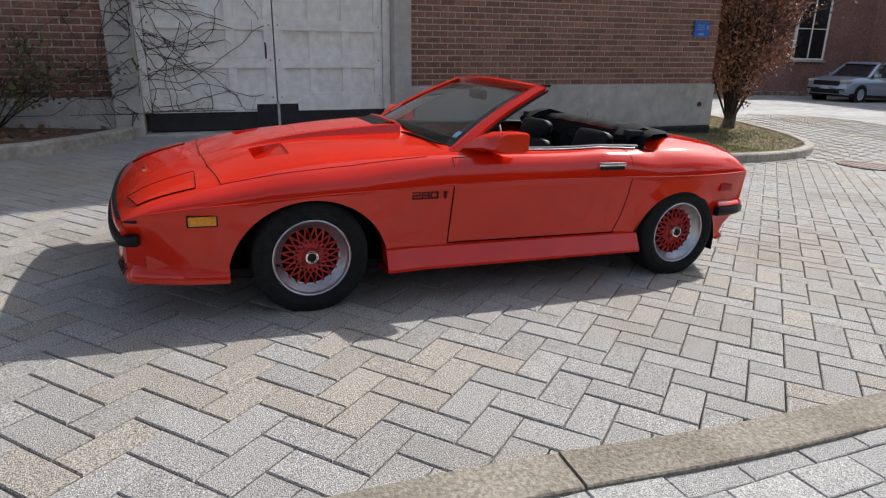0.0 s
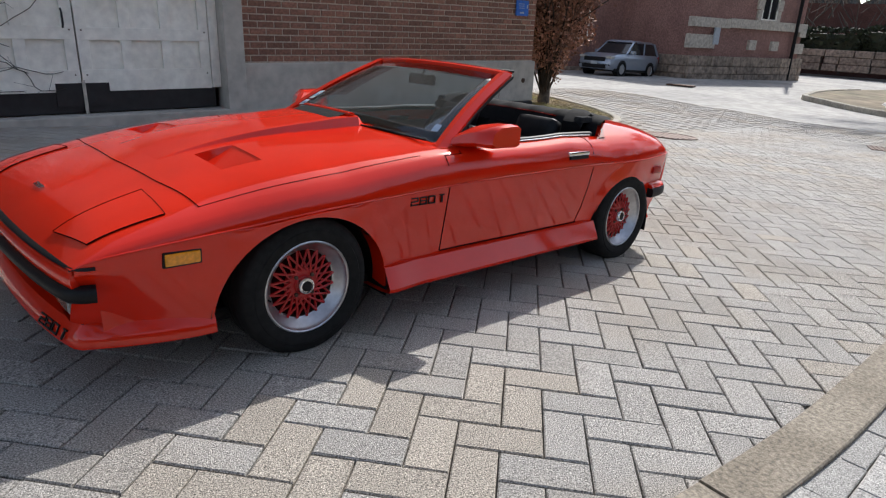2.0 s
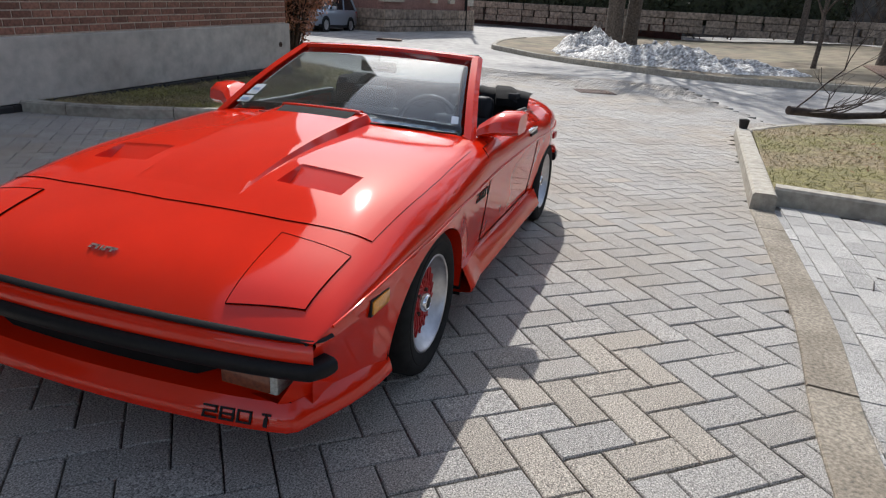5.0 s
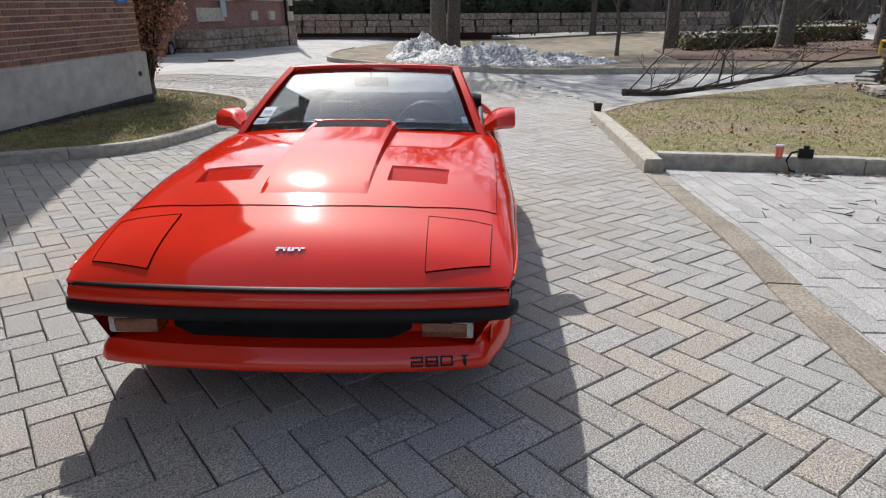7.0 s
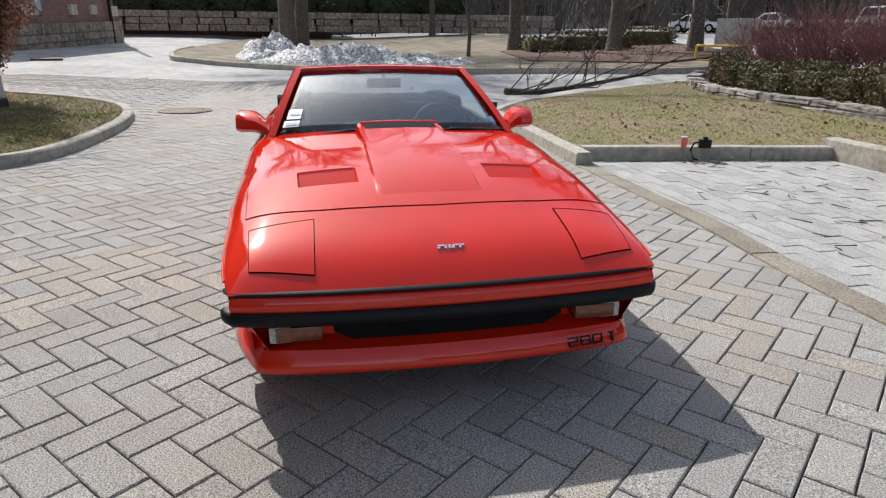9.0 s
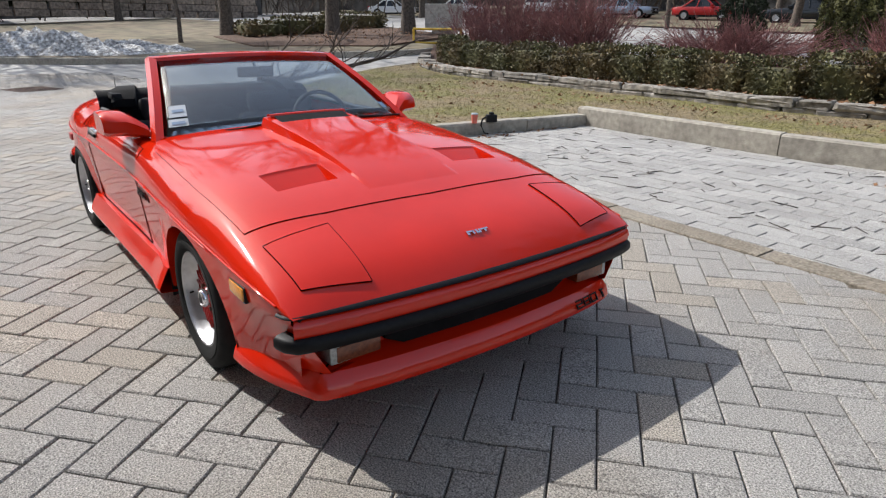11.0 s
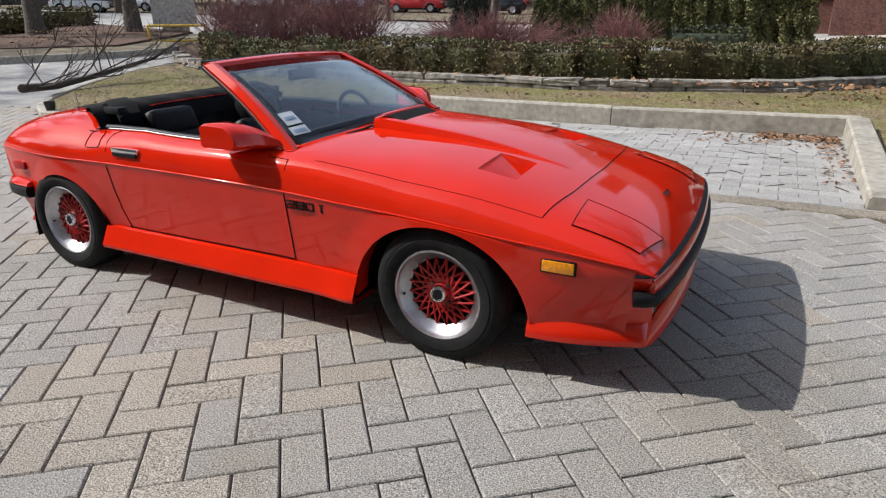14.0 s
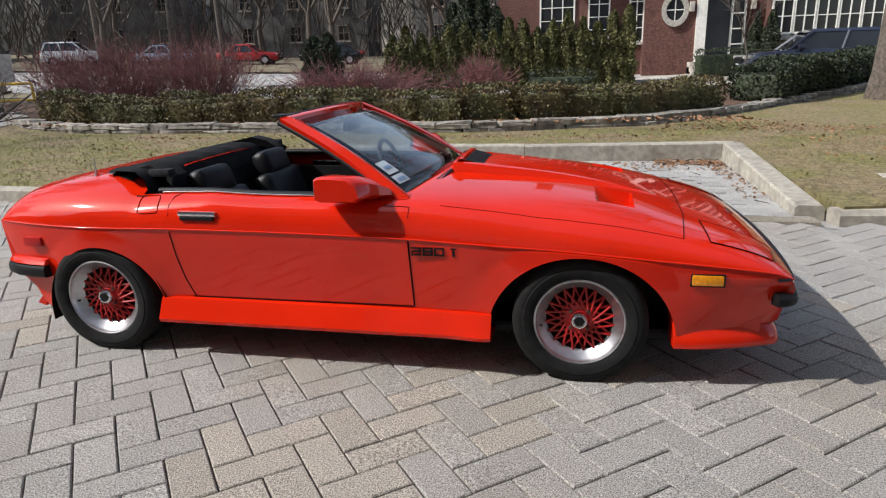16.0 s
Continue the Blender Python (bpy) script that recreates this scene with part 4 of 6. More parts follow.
bpart("foundation_stones", bm, M_DARKWOOD, "dark rough foundation stones under the plinth", "stone base")
bm = bmesh.new()
box(bm, V0 - 0.27, V0, -0.30, 0.10, 0.0, 3.4, bevel=0.012)
box(bm, V1, V1 + 0.35, -0.30, 0.10, 0.2, 3.4, bevel=0.012)
box(bm, V0, V1, -0.30, 0.08, 3.12, 3.4, bevel=0.012)
bpart("door_surround", bm, M_CONC, "grey concrete pilasters framing the garage doors", "pilaster")

# white panelled garage doors over black boards
MID = (U0 + U1) / 2 - 0.05
for k, (a, b) in enumerate(((U0 + 0.14, MID - 0.01), (MID + 0.01, U1 - 0.12))):
    dr = thing("garage_door", GAR, "peeling cream-white panelled timber garage door leaf over black kickboards", "door", "garage doors")
    part("door_leaf", boxed(a, b, -0.23, -0.19, 0.30, 3.0), M_WHITE, dr)
    n = 3
    wcol = (b - a - 0.16) / n
    for i in range(n + 1):
        x = a + 0.0 + i * (b - a - 0.14) / n
        part("stile", boxed(x, x + 0.14 + (0.06 if i in (0, n) else 0) * 0, -0.19, -0.15, 0.42, 3.0, bevel=0.006), M_WHITE, dr)
    for z in (0.42, 1.02, 1.62, 2.22, 2.82):
        h = 0.36 if z < 0.5 else 0.17
        part("rail", boxed(a, b, -0.188, -0.147, z - (0.10 if z < 0.5 else 0), z + (0.17 if z > 0.5 else 0.20), bevel=0.006), M_WHITE, dr)
    e = (b if k == 0 else a)
    s = -1 if k == 0 else 1
    part("kickboard", boxed(a - 0.05, b + 0.05, -0.215, -0.165, 0.03, 0.33), M_DARKWOOD, dr, "black lower board")
    x0, x1 = sorted((e, e + s * 0.32))
    part("kick_block", boxed(x0, x1, -0.20, -0.143, 0.12, 0.44), M_DARKWOOD, dr, "black square patch")
    if k == 1:
        part("door_pull", tube([(a + 0.13, -0.13, 1.18), (a + 0.13, -0.09, 1.22), (a + 0.13, -0.09, 1.38), (a + 0.13, -0.13, 1.42)], 0.014, 8), M_DARKWOOD, dr, "black iron pull handle")
    for z in (0.55, 1.15, 1.7):
        for x in (a + 0.06, b - 0.06):
            bm = bmesh.new()
            bmesh.ops.create_cone(bm, cap_ends=True, segments=8, radius1=0.012, radius2=0.010, depth=0.012, matrix=Matrix.Translation((x, -0.145, z)) @ Matrix.Rotation(radians(90), 4, "X"))
            part("bolt_head", bm, M_IRON, dr)
bm = bmesh.new()
box(bm, U0, U0 + 0.13, -0.25, -0.13, 0.33, 3.0, bevel=0.01)
box(bm, U1 - 0.11, U1, -0.25, -0.13, 0.33, 3.0, bevel=0.01)
bpart("door_post", bm, M_WHITE, "white painted timber door posts", "door post").matrix_world = GAR
bpart("centre_strap", boxed(MID - 0.03, MID + 0.01, -0.15, -0.125, 0.0, 0.48), M_LIME, "pale worn strip where the doors meet", "strip").matrix_world = GAR
bpart("threshold", boxed(V0, V1, -0.45, 0.12, 0.1, 0.50, bevel=0.01), M_CONC, "low concrete threshold", "threshold")

# blue sign: white bars and an arrow-like patch
sg = thing("wall_sign", BLD @ pose(0.42, 0.03, 2.06) @ Matrix.Diagonal((0.84, 1, 0.9, 1)), "small blue sign with illegible white bars on the brick wall", "sign")
part("sign_board", boxed(-0.19, 0.19, -0.012, 0.012, -0.15, 0.15, bevel=0.004), M_BLUE, sg)
for x0, x1, z0, z1 in ((-0.06, 0.13, 0.075, 0.085), (-0.05, 0.12, 0.035, 0.045), (-0.06, 0.13, -0.005, 0.005), (-0.05, 0.08, -0.105, -0.075), (-0.16, -0.13, 0.0, 0.07)):
    part("white_bar", boxed(x0, x1, 0.011, 0.015, z0, z1), M_STICK, sg)
bpart("plinth_vent", lathe([(0.045, 0.0), (0.045, 0.012), (0.03, 0.014), (0.028, 0.004), (0.0, 0.002)], 16), M_IRON, "small round rusty pipe end in the plinth", "pipe").matrix_world = BLD @ pose(0.28, 0.052, 0.75)

# ---- leaves, twigs, trees ----
def scatter_mesh(name, pts, size, material, rng, parent=None, label="", flat=False, up=None):
    """Many small leaf quads at points."""
    n = len(pts)
    pts = np.asarray(pts, float)
    d1 = rng.normal(size=(n, 3))
    d2 = rng.normal(size=(n, 3))
    if flat:
        d1[:, 2] *= 0.25
        d2[:, 2] *= 0.25
    d1 /= np.linalg.norm(d1, axis=1)[:, None]
    d2 -= d1 * (d1 * d2).sum(1)[:, None]
    d2 /= np.linalg.norm(d2, axis=1)[:, None]
    sz = size * rng.uniform(0.6, 1.4, n)[:, None]
    v = np.stack([pts - d1 * sz, pts - d2 * sz * 0.55, pts + d1 * sz, pts + d2 * sz * 0.55], 1).reshape(-1, 3)
    f = np.arange(4 * n).reshape(-1, 4)
    me = bpy.data.meshes.new(name)
    me.from_pydata(v.tolist(), [], f.tolist())
    me.materials.append(material)
    ob = new(name, me)
    if parent is not None:
        ob.parent = parent
    return tagged(ob, label=label)


def sticks_mesh(name, segs, material, parent=None, label="", sides=3):
    """Thin tapered sticks: (p0, p1, r0, r1)."""
    a = np.array([s[0] for s in segs], float)
    b = np.array([s[1] for s in segs], float)
    r0 = np.array([s[2] for s in segs])[:, None]
    r1 = np.array([s[3] for s in segs])[:, None]
    d = b - a
    d /= np.linalg.norm(d, axis=1)[:, None] + 1e-9
    up = np.where(np.abs(d[:, 2:3]) < 0.9, np.array([[0, 0, 1.0]]), np.array([[1.0, 0, 0]]))
    s1 = np.cross(d, up)
    s1 /= np.linalg.norm(s1, axis=1)[:, None]
    s2 = np.cross(d, s1)
    rings = []
    for p, r in ((a, r0), (b, r1)):
        for k in range(sides):
            t = 2 * math.pi * k / sides
            rings.append(p + (s1 * math.cos(t) + s2 * math.sin(t)) * r)
    v = np.stack(rings, 1).reshape(-1, 3)
    faces = []
    for i in range(len(segs)):
        o = i * 2 * sides
        for k in range(sides):
            j = (k + 1) % sides
            faces.append((o + k, o + j, o + sides + j, o + sides + k))
    me = bpy.data.meshes.new(name)
    me.from_pydata(v.tolist(), [], faces)
    me.materials.append(material)
    me.shade_smooth()
    ob = new(name, me)
    if parent is not None:
        ob.parent = parent
    return tagged(ob, label=label)


def branch_out(segs, p, d, length, r, depth, rng, spread=0.5, kids=3, droop=0.0):
    """Recursive limbs."""
    n = 3
    q = np.array(p, float)
    dd = np.array(d, float)
    for i in range(n):
        dd = dd + rng.normal(size=3) * 0.10
        dd[2] += 0.04 - droop
        dd /= np.linalg.norm(dd)
        q2 = q + dd * length / n
        segs.append((q, q2, r * (1 - 0.25 * i / n), r * (1 - 0.25 * (i + 1) / n)))
        if depth > 0 and i > 0:
            for _ in range(kids if i == n - 1 else 1):
                nd = dd + rng.normal(size=3) * spread
                nd[2] = abs(nd[2]) * 0.6 + 0.15
                nd /= np.linalg.norm(nd)
                branch_out(segs, q2, nd, length * rng.uniform(0.55, 0.8), r * 0.55, depth - 1, rng, spread, kids, droop)
        q = q2


def bare_tree(x, y, height, r, seed, label, depth=4, material=None, z=None, trunk=0.35, spread=0.5, name="bare_tree"):
    rng = np.random.default_rng(seed)
    z = rise(x, y) if z is None else z
    t = thing(name, pose(x, y, z), label, "tree")
    pts = [(0, 0, -0.1), (0.02, 0.0, 0.15 * height * trunk), (rng.normal() * 0.06, rng.normal() * 0.06, height * trunk * 0.6), (rng.normal() * 0.1, rng.normal() * 0.1, height * trunk)]
    part("trunk", tube(pts, [r * 1.45, r * 1.05, r * 0.92, r * 0.8], 12), material or M_BARK, t, smooth=60)
    segs = []
    top = np.array(pts[-1])
    for k in range(4):
        a = 2 * math.pi * (k + rng.uniform(-0.3, 0.3)) / 4
        d = np.array([math.cos(a) * 0.55, math.sin(a) * 0.55, 1.0])
        branch_out(segs, top - np.array([0, 0, 0.1]), d / np.linalg.norm(d), height * (1 - trunk) * 0.45, r * 0.5, depth, rng, spread)
    sticks_mesh("crown", segs, material or M_BARK, t, sides=4)
    return t


def hull_points(rng, n, cx, cy, cz, rx, ry, rz, shell=0.55):
    """Points in an uneven egg, thicker near its skin."""
    d = rng.normal(size=(n, 3))
    d /= np.linalg.norm(d, axis=1)[:, None]
    lump = 1 + 0.14 * np.sin(d[:, 0] * 7 + cx) * np.cos(d[:, 1] * 6 + cy) + 0.08 * np.sin(d[:, 2] * 11 + cx * 3)
    r = (rng.uniform(shell, 1.0, n) ** 0.6) * lump
    return np.column_stack([cx + d[:, 0] * r * rx, cy + d[:, 1] * r * ry, cz + d[:, 2] * r * rz])


def along(line, s):
    acc = 0.0
    for (x0, y0), (x1, y1) in zip(line, line[1:]):
        d = math.hypot(x1 - x0, y1 - y0)
        if acc + d >= s:
            t = (s - acc) / d
            return x0 + (x1 - x0) * t, y0 + (y1 - y0) * t, (x1 - x0) / d, (y1 - y0) / d
        acc += d
    return (*line[-1], 1.0, 0.0)


def line_length(line):
    return sum(math.hypot(b[0] - a[0], b[1] - a[1]) for a, b in zip(line, line[1:]))


def hedge(name, line, width, height, z, material, label, seed, density=420, size=0.035, unit=1.0):
    """A clipped row of bushes, each one a thing with its twigs and leaves."""
    rng = np.random.default_rng(seed)
    L = line_length(line)
    k = max(1, int(L / unit))
    for i in range(k):
        x, y, dx, dy = along(line, (i + 0.5) * L / k)
        h = height * rng.uniform(0.86, 1.1)
        w = width * rng.uniform(0.9, 1.1)
        b = thing(name, pose(x, y, rise(x, y) + z, 0, 0, math.degrees(math.atan2(dy, dx))), label, "bush", label[:24])
        n = int(density * (L / k) * w * h / 0.5)
        pts = rng.uniform(-1, 1, (n, 3))
        ax = rng.integers(0, 3, n)
        sg_ = np.sign(rng.normal(size=n))
        pts[np.arange(n), ax] = sg_ * rng.uniform(0.75, 1.02, n)
        ln = np.abs(pts).max(1)
        pts *= (1 - 0.12 * np.clip((pts**2).sum(1) - 1.3, 0, 1.5))[:, None]
        pts = pts * np.array([L / k * 0.53, w / 2, h / 2]) + np.array([0, 0, h / 2 + 0.04]) + rng.normal(size=(n, 3)) * 0.025
        scatter_mesh("foliage", pts, size, material, rng, b)
        core = boxed(-L / k * 0.46, L / k * 0.46, -w * 0.34, w * 0.34, 0.06, h * 0.80, bevel=0.1)
        part("dark_core", core, M_BOX if material is M_BOX else M_YEW, b)


# ---- copper-leaved shrub tree at the building's corner ----
rng = np.random.default_rng(11)
sh = thing("ornamental_tree", pose(10.15, 6.0, 0.22) @ Matrix.Diagonal((0.88, 0.88, 0.88, 1)), "dense upright tree with dry copper-brown leaves beside the brick wall", "tree")
segs = []
for k in range(34):
    a = rng.uniform(0, 2 * math.pi)
    d = np.array([math.cos(a) * 0.28, math.sin(a) * 0.28, 1.0])
    branch_out(segs, (0.10 * math.cos(a), 0.10 * math.sin(a), rng.uniform(0.25, 0.9)), d / np.linalg.norm(d), rng.uniform(1.3, 2.2), 0.028, 2, rng, 0.28, 2)
part("trunk", tube([(0, 0, -0.1), (0.02, 0, 0.3), (0.0, 0.03, 0.8)], [0.17, 0.13, 0.11], 10), M_BARK, sh, smooth=60)
sticks_mesh("branchwork", segs, M_DARKBARK, sh, sides=4)
ends = np.array([s_[1] for s_ in segs])
ends = ends[ends[:, 2] > 0.9]
pts = np.concatenate([ends[rng.integers(0, len(ends), 6500)] + rng.normal(size=(6500, 3)) * 0.14, hull_points(rng, 15000, 0, 0, 2.45, 1.05, 1.05, 1.75, 0.3)])
scatter_mesh("foliage", pts, 0.042, M_RUST, rng, sh)

# evergreen shrub and creeper stems by the garage
rng = np.random.default_rng(12)
es = thing("evergreen_shrub", pose(-2.5, 5.6, 0.1), "straggly olive-green shrub against the brick wall", "bush")
segs = []
for k in range(26):
    a = rng.uniform(0, 2 * math.pi)
    d = np.array([math.cos(a) * 0.9, math.sin(a) * 0.6, 1.0])
    branch_out(segs, (0, 0, 0), d / np.linalg.norm(d), rng.uniform(0.4, 0.9), 0.010, 2, rng, 0.4, 2)
sticks_mesh("branchwork", segs, M_DARKBARK, es)
ends = np.array([s_[1] for s_ in segs])
scatter_mesh("foliage", ends[rng.integers(0, len(ends), 1500)] + rng.normal(size=(1500, 3)) * 0.06, 0.035, M_BOX, rng, es)
vine = thing("creeper", GAR, "leafless brown creeper stems spread over the door and pilaster", "climbing plant")
segs = []
for k in range(64):
    q = np.array([U1 + rng.uniform(-0.15, 0.5), 0.115, rng.uniform(0.0, 2.6)])
    d = np.array([rng.uniform(-1.0, 0.4), 0, rng.uniform(-0.5, 0.9)])
    for j in range(rng.integers(10, 26)):
        d += np.array([rng.normal() * 0.25 - 0.03, 0, rng.normal() * 0.3])
        d /= np.linalg.norm(d)
        q2 = q + d * 0.11
        q2[2] = max(q2[2], 0.35)
        q2[1] = 0.112 if q2[0] > U1 - 0.01 else -0.130
        if q2[0] < U1 - 1.9:
            break
        if abs(q2[1] - q[1]) > 0.05:
            q = q2
            continue
        segs.append((q, q2, 0.006, 0.005))
        if rng.random() < 0.3:
            e = q2 + np.array([rng.normal() * 0.10, 0, rng.normal() * 0.10])
            if (e[0] > U1) == (q2[0] > U1):
                segs.append((q2, e, 0.003, 0.002))
        q = q2
sticks_mesh("stemwork", segs, M_DARKBARK, vine)

# ---- low stone garden wall with its hedge ----
GW = rounded([(15.0, -11.2), (12.4, -9.4), (10.0, -8.85), (8.0, -8.8), (4.0, -8.7), (2.0, -8.65), (0.2, -9.2), (-2.0, -10.4), (-7.4, -16.4), (-11.5, -21.0)], 5, False)
gwall = tagged(new("garden_wall"), "low dry-laid wall of pale rough stone slabs along the bed", "wall", kind="structure")
rng = np.random.default_rng(21)
L = line_length(GW)
s0 = 0.0
while s0 < L - 0.3:
    w = rng.uniform(0.45, 1.1)
    for lay in range(2):
        x, y, dx, dy = along(GW, min(L, s0 + w / 2 + lay * 0.2))
        h = 0.11
        m = pose(x + rng.normal() * 0.012, y + rng.normal() * 0.012, rise(x, y) + 0.075 + lay * 0.115, 0, rng.normal() * 1.0, math.degrees(math.atan2(dy, dx)) + rng.normal() * 1.5)
        bm = boxed(-w / 2 + 0.006, w / 2 - 0.006, -0.16 - rng.uniform(0, 0.03), 0.16 + rng.uniform(0, 0.04), 0, h, bevel=0.025)
        for v in bm.verts:
            v.co += Vector(rng.normal(size=3) * 0.010)
        ob = part("stone", bm, M_WALLSTONE, gwall)
        ob.matrix_local = m
    s0 += w


def offset(line, d):
    out = []
    for i, (x, y) in enumerate(line):
        a, b = line[max(i - 1, 0)], line[min(i + 1, len(line) - 1)]
        n = math.hypot(b[0] - a[0], b[1] - a[1])
        out.append((x - (b[1] - a[1]) / n * d, y + (b[0] - a[0]) / n * d))
    return out


BACK = offset(GW, 0.12)
if BACK[10][1] > GW[10][1]:
    BACK = offset(GW, -0.12)
draped("planting_bed", BACK + [(-13.0, -23.5), (-4, -18.5), (3, -16.0), (15, -15.8), (17, -13)], 0.18, M_MULCH, "red-brown mulched planting bed behind the stone wall", "bed")
HL = [(x, y - 0.75) for x, y in BACK]
hedge("boxwood_bush", [p for p in HL if -3.2 < p[0] < 13.2], 0.95, 0.72, 0.14, M_BOX, "clipped olive-green boxwood bush in the hedge", 31, density=2600, size=0.03, unit=0.95)
hedge("yew_bush", [(-4.1, -13.6), (-6.4, -16.4), (-9.4, -20.0)], 1.5, 0.95, 0.14, M_YEW, "spreading dark green yew bush", 32, density=1600, size=0.04, unit=1.1)


def twig_bush(x, y, w, h, n, seed, label):
    rng = np.random.default_rng(seed)
    t = thing("dogwood_bush", pose(x, y, rise(x, y) + 0.2), label, "bush", "red-twigged bushes")
    segs = []
    for k in range(n):
        a = rng.uniform(0, 2 * math.pi)
        lean_ = rng.uniform(0, 1.0) ** 0.6
        base = np.array([rng.normal() * 0.30 * w * 0.5, rng.normal() * 0.2 * w * 0.5, 0])
        d = np.array([math.cos(a) * lean_ * w * 0.5, math.sin(a) * lean_ * w * 0.42, h * (1.0 - 0.45 * lean_**2) * rng.uniform(0.75, 1.05)])
        mid = base + d * 0.5 + np.array([0, 0, 0.06]) + rng.normal(size=3) * 0.05
        end = base + d
        segs.append((base, mid, 0.013, 0.009))
        segs.append((mid, end, 0.009, 0.003))
        for j in range(6):
            f = rng.uniform(0.4, 1.0)
            q = mid + (end - mid) * (f * 2 - 0.8 if f > 0.4 else 0)
            e = q + d / np.linalg.norm(d) * rng.uniform(0.15, 0.45) + rng.normal(size=3) * 0.14
            segs.append((q, e, 0.006, 0.003))
    sticks_mesh("stemwork", segs, M_TWIG, t)


twig_bush(12.7, -13.3, 3.2, 1.75, 330, 41, "large round bush of bare red twigs behind the hedge")
twig_bush(10.4, -13.5, 3.0, 1.8, 330, 42, "large round bush of bare red twigs beside a pale post")
twig_bush(14.6, -13.1, 2.6, 1.5, 200, 47, "open bush of bare red twigs near the lane")
twig_bush(6.1, -13.9, 3.6, 1.0, 360, 43, "low wide bush of bare red twigs behind the hedge")
twig_bush(2.6, -13.9, 1.5, 0.95, 130, 44, "small thin bush of bare reddish twigs")

# juniper and cedars
def cedar(x, y, h, w, seed, dark=False):
    rng = np.random.default_rng(seed)
    t = thing("cedar_tree", pose(x, y, rise(x, y)), "narrow columnar " + ("dark green" if dark else "olive-green") + " cedar in a close row", "tree", "cedar row" if not dark else "tall cedars")
    n = int(3400 * h * w / 1.6)
    zz = rng.uniform(0.02, 1, n) ** 1.1
    prof = np.minimum(1.0, (1.02 - zz) * 2.6) ** 0.7 * (0.85 + 0.15 * np.sin(zz * 20 + seed))
    a = rng.uniform(0, 2 * math.pi, n)
    lump = 1 + 0.22 * np.sin(a * 4 + seed + zz * 6)
    r = w / 2 * prof * lump * rng.uniform(0.65, 1.05, n)
    scatter_mesh("foliage", np.column_stack([r * np.cos(a), r * np.sin(a), zz * h]), 0.05, M_YEW if dark else M_CEDAR, rng, t)
    part("trunk", tube([(0, 0, -0.05), (0, 0, h * 0.9)], [w * 0.30, 0.03], 7), M_YEW if dark else M_CEDAR, t)


for k in range(17):
    x = 7.0 - k * 0.54
    cedar(x, -20.9 - 0.07 * k + 0.1 * math.sin(k * 2.1), 2.05 + 0.25 * math.sin(k * 1.7) + (0.03 * k), 0.76, 100 + k)
for k, (x, y, h) in enumerate(((5.7, -26.5, 3.3), (5.0, -26.2, 4.0), (4.3, -26.0, 3.6), (3.6, -25.6, 3.0), (9.6, -21.0, 2.2), (10.4, -21.5, 2.1))):
    cedar(x, y, h, 1.2, 140 + k, True)
for k, (x, y, w, h) in enumerate(((0.5, -14.0, 1.7, 0.8), (3.3, -14.5, 0.9, 0.7))):
    hedge("juniper_bush", [(x - w / 2, y), (x + w / 2, y)], 1.0, h, 0.25, M_YEW, "rounded dark green juniper bush", 60 + k, unit=2.0)

# ---- brick house beyond the garden ----
hs = thing("brick_house", pose(0.75, 0, 0.55), "two-storey red brick house with white windows behind the hedges", "house")
HY = -27.0


def house_wall(x0, x1, y0, y1, z1, name="wall"):
    return part(name, boxed(x0, x1, y0, y1, -0.2, z1), M_FARBRICK, hs)


def window(parent, cx, y, z0, w, h, nx, nz, frame_m=None, pane_m=None, depth=0.10, axis="y"):
    """A window with frame, glazing bars, sill and panes, set into a wall that faces +y."""
    frame_m = frame_m or M_WHITE
    wn = new("window")
    wn.parent = parent
    wn.matrix_local = pose(cx, y, z0) if axis == "y" else pose(cx, y, z0, 0, 0, axis)
    t = 0.07
    bm = bmesh.new()
    box(bm, -w / 2 - t, w / 2 + t, -0.05, 0.05, -t, 0)
    box(bm, -w / 2 - t, w / 2 + t, -0.05, 0.05, h, h + t)
    box(bm, -w / 2 - t, -w / 2, -0.05, 0.05, 0, h)
    box(bm, w / 2, w / 2 + t, -0.05, 0.05, 0, h)
    part("window_frame", bm, frame_m, wn)
    part("window_sill", boxed(-w / 2 - 0.15, w / 2 + 0.15, -0.05, 0.12, -0.17, -t), M_LIME, wn)
    for i in range(1, nx):
        part("glazing_bar", boxed(-w / 2 + w * i / nx - 0.022, -w / 2 + w * i / nx + 0.022, -0.03, 0.035, 0, h), frame_m, wn)
    for i in range(1, nz):
        part("glazing_bar", boxed(-w / 2, w / 2, -0.028, 0.03, h * i / nz - 0.018, h * i / nz + 0.018), frame_m, wn)
    part("pane", boxed(-w / 2, w / 2, -0.03, -0.005, 0, h), pane_m or M_WINDOW, wn)


house_wall(-3.3, 3.0, HY - 8, HY, 7.0)
house_wall(-8.0, -3.3, HY - 8, HY + 0.9, 7.0, "wing")
house_wall(-14.0, -8.0, HY - 8, HY + 1.6, 7.0, "wing")
rows = [[(-17, HY + 2.2, 6.9), (3.5, HY + 2.2, 6.9)], [(-15, HY - 3.2, 10.0), (1.5, HY - 3.2, 10.0)], [(-17, HY - 8.6, 6.9), (3.5, HY - 8.6, 6.9)]]
part("roof", grid_mesh(rows), M_SHINGLE, hs)
window(hs, 0.35, HY + 0.02, 1.35, 1.4, 2.2, 3, 4)
window(hs, -1.45, HY + 0.02, 1.5, 0.8, 2.1, 2, 4)
window(hs, -3.0, HY + 0.55, 1.5, 0.5, 2.1, 2, 4, axis="y")
for k in range(5):
    window(hs, -10.05 + (k - 2) * 0.80, HY + 1.64, 1.6, 0.68, 2.4, 2, 4)
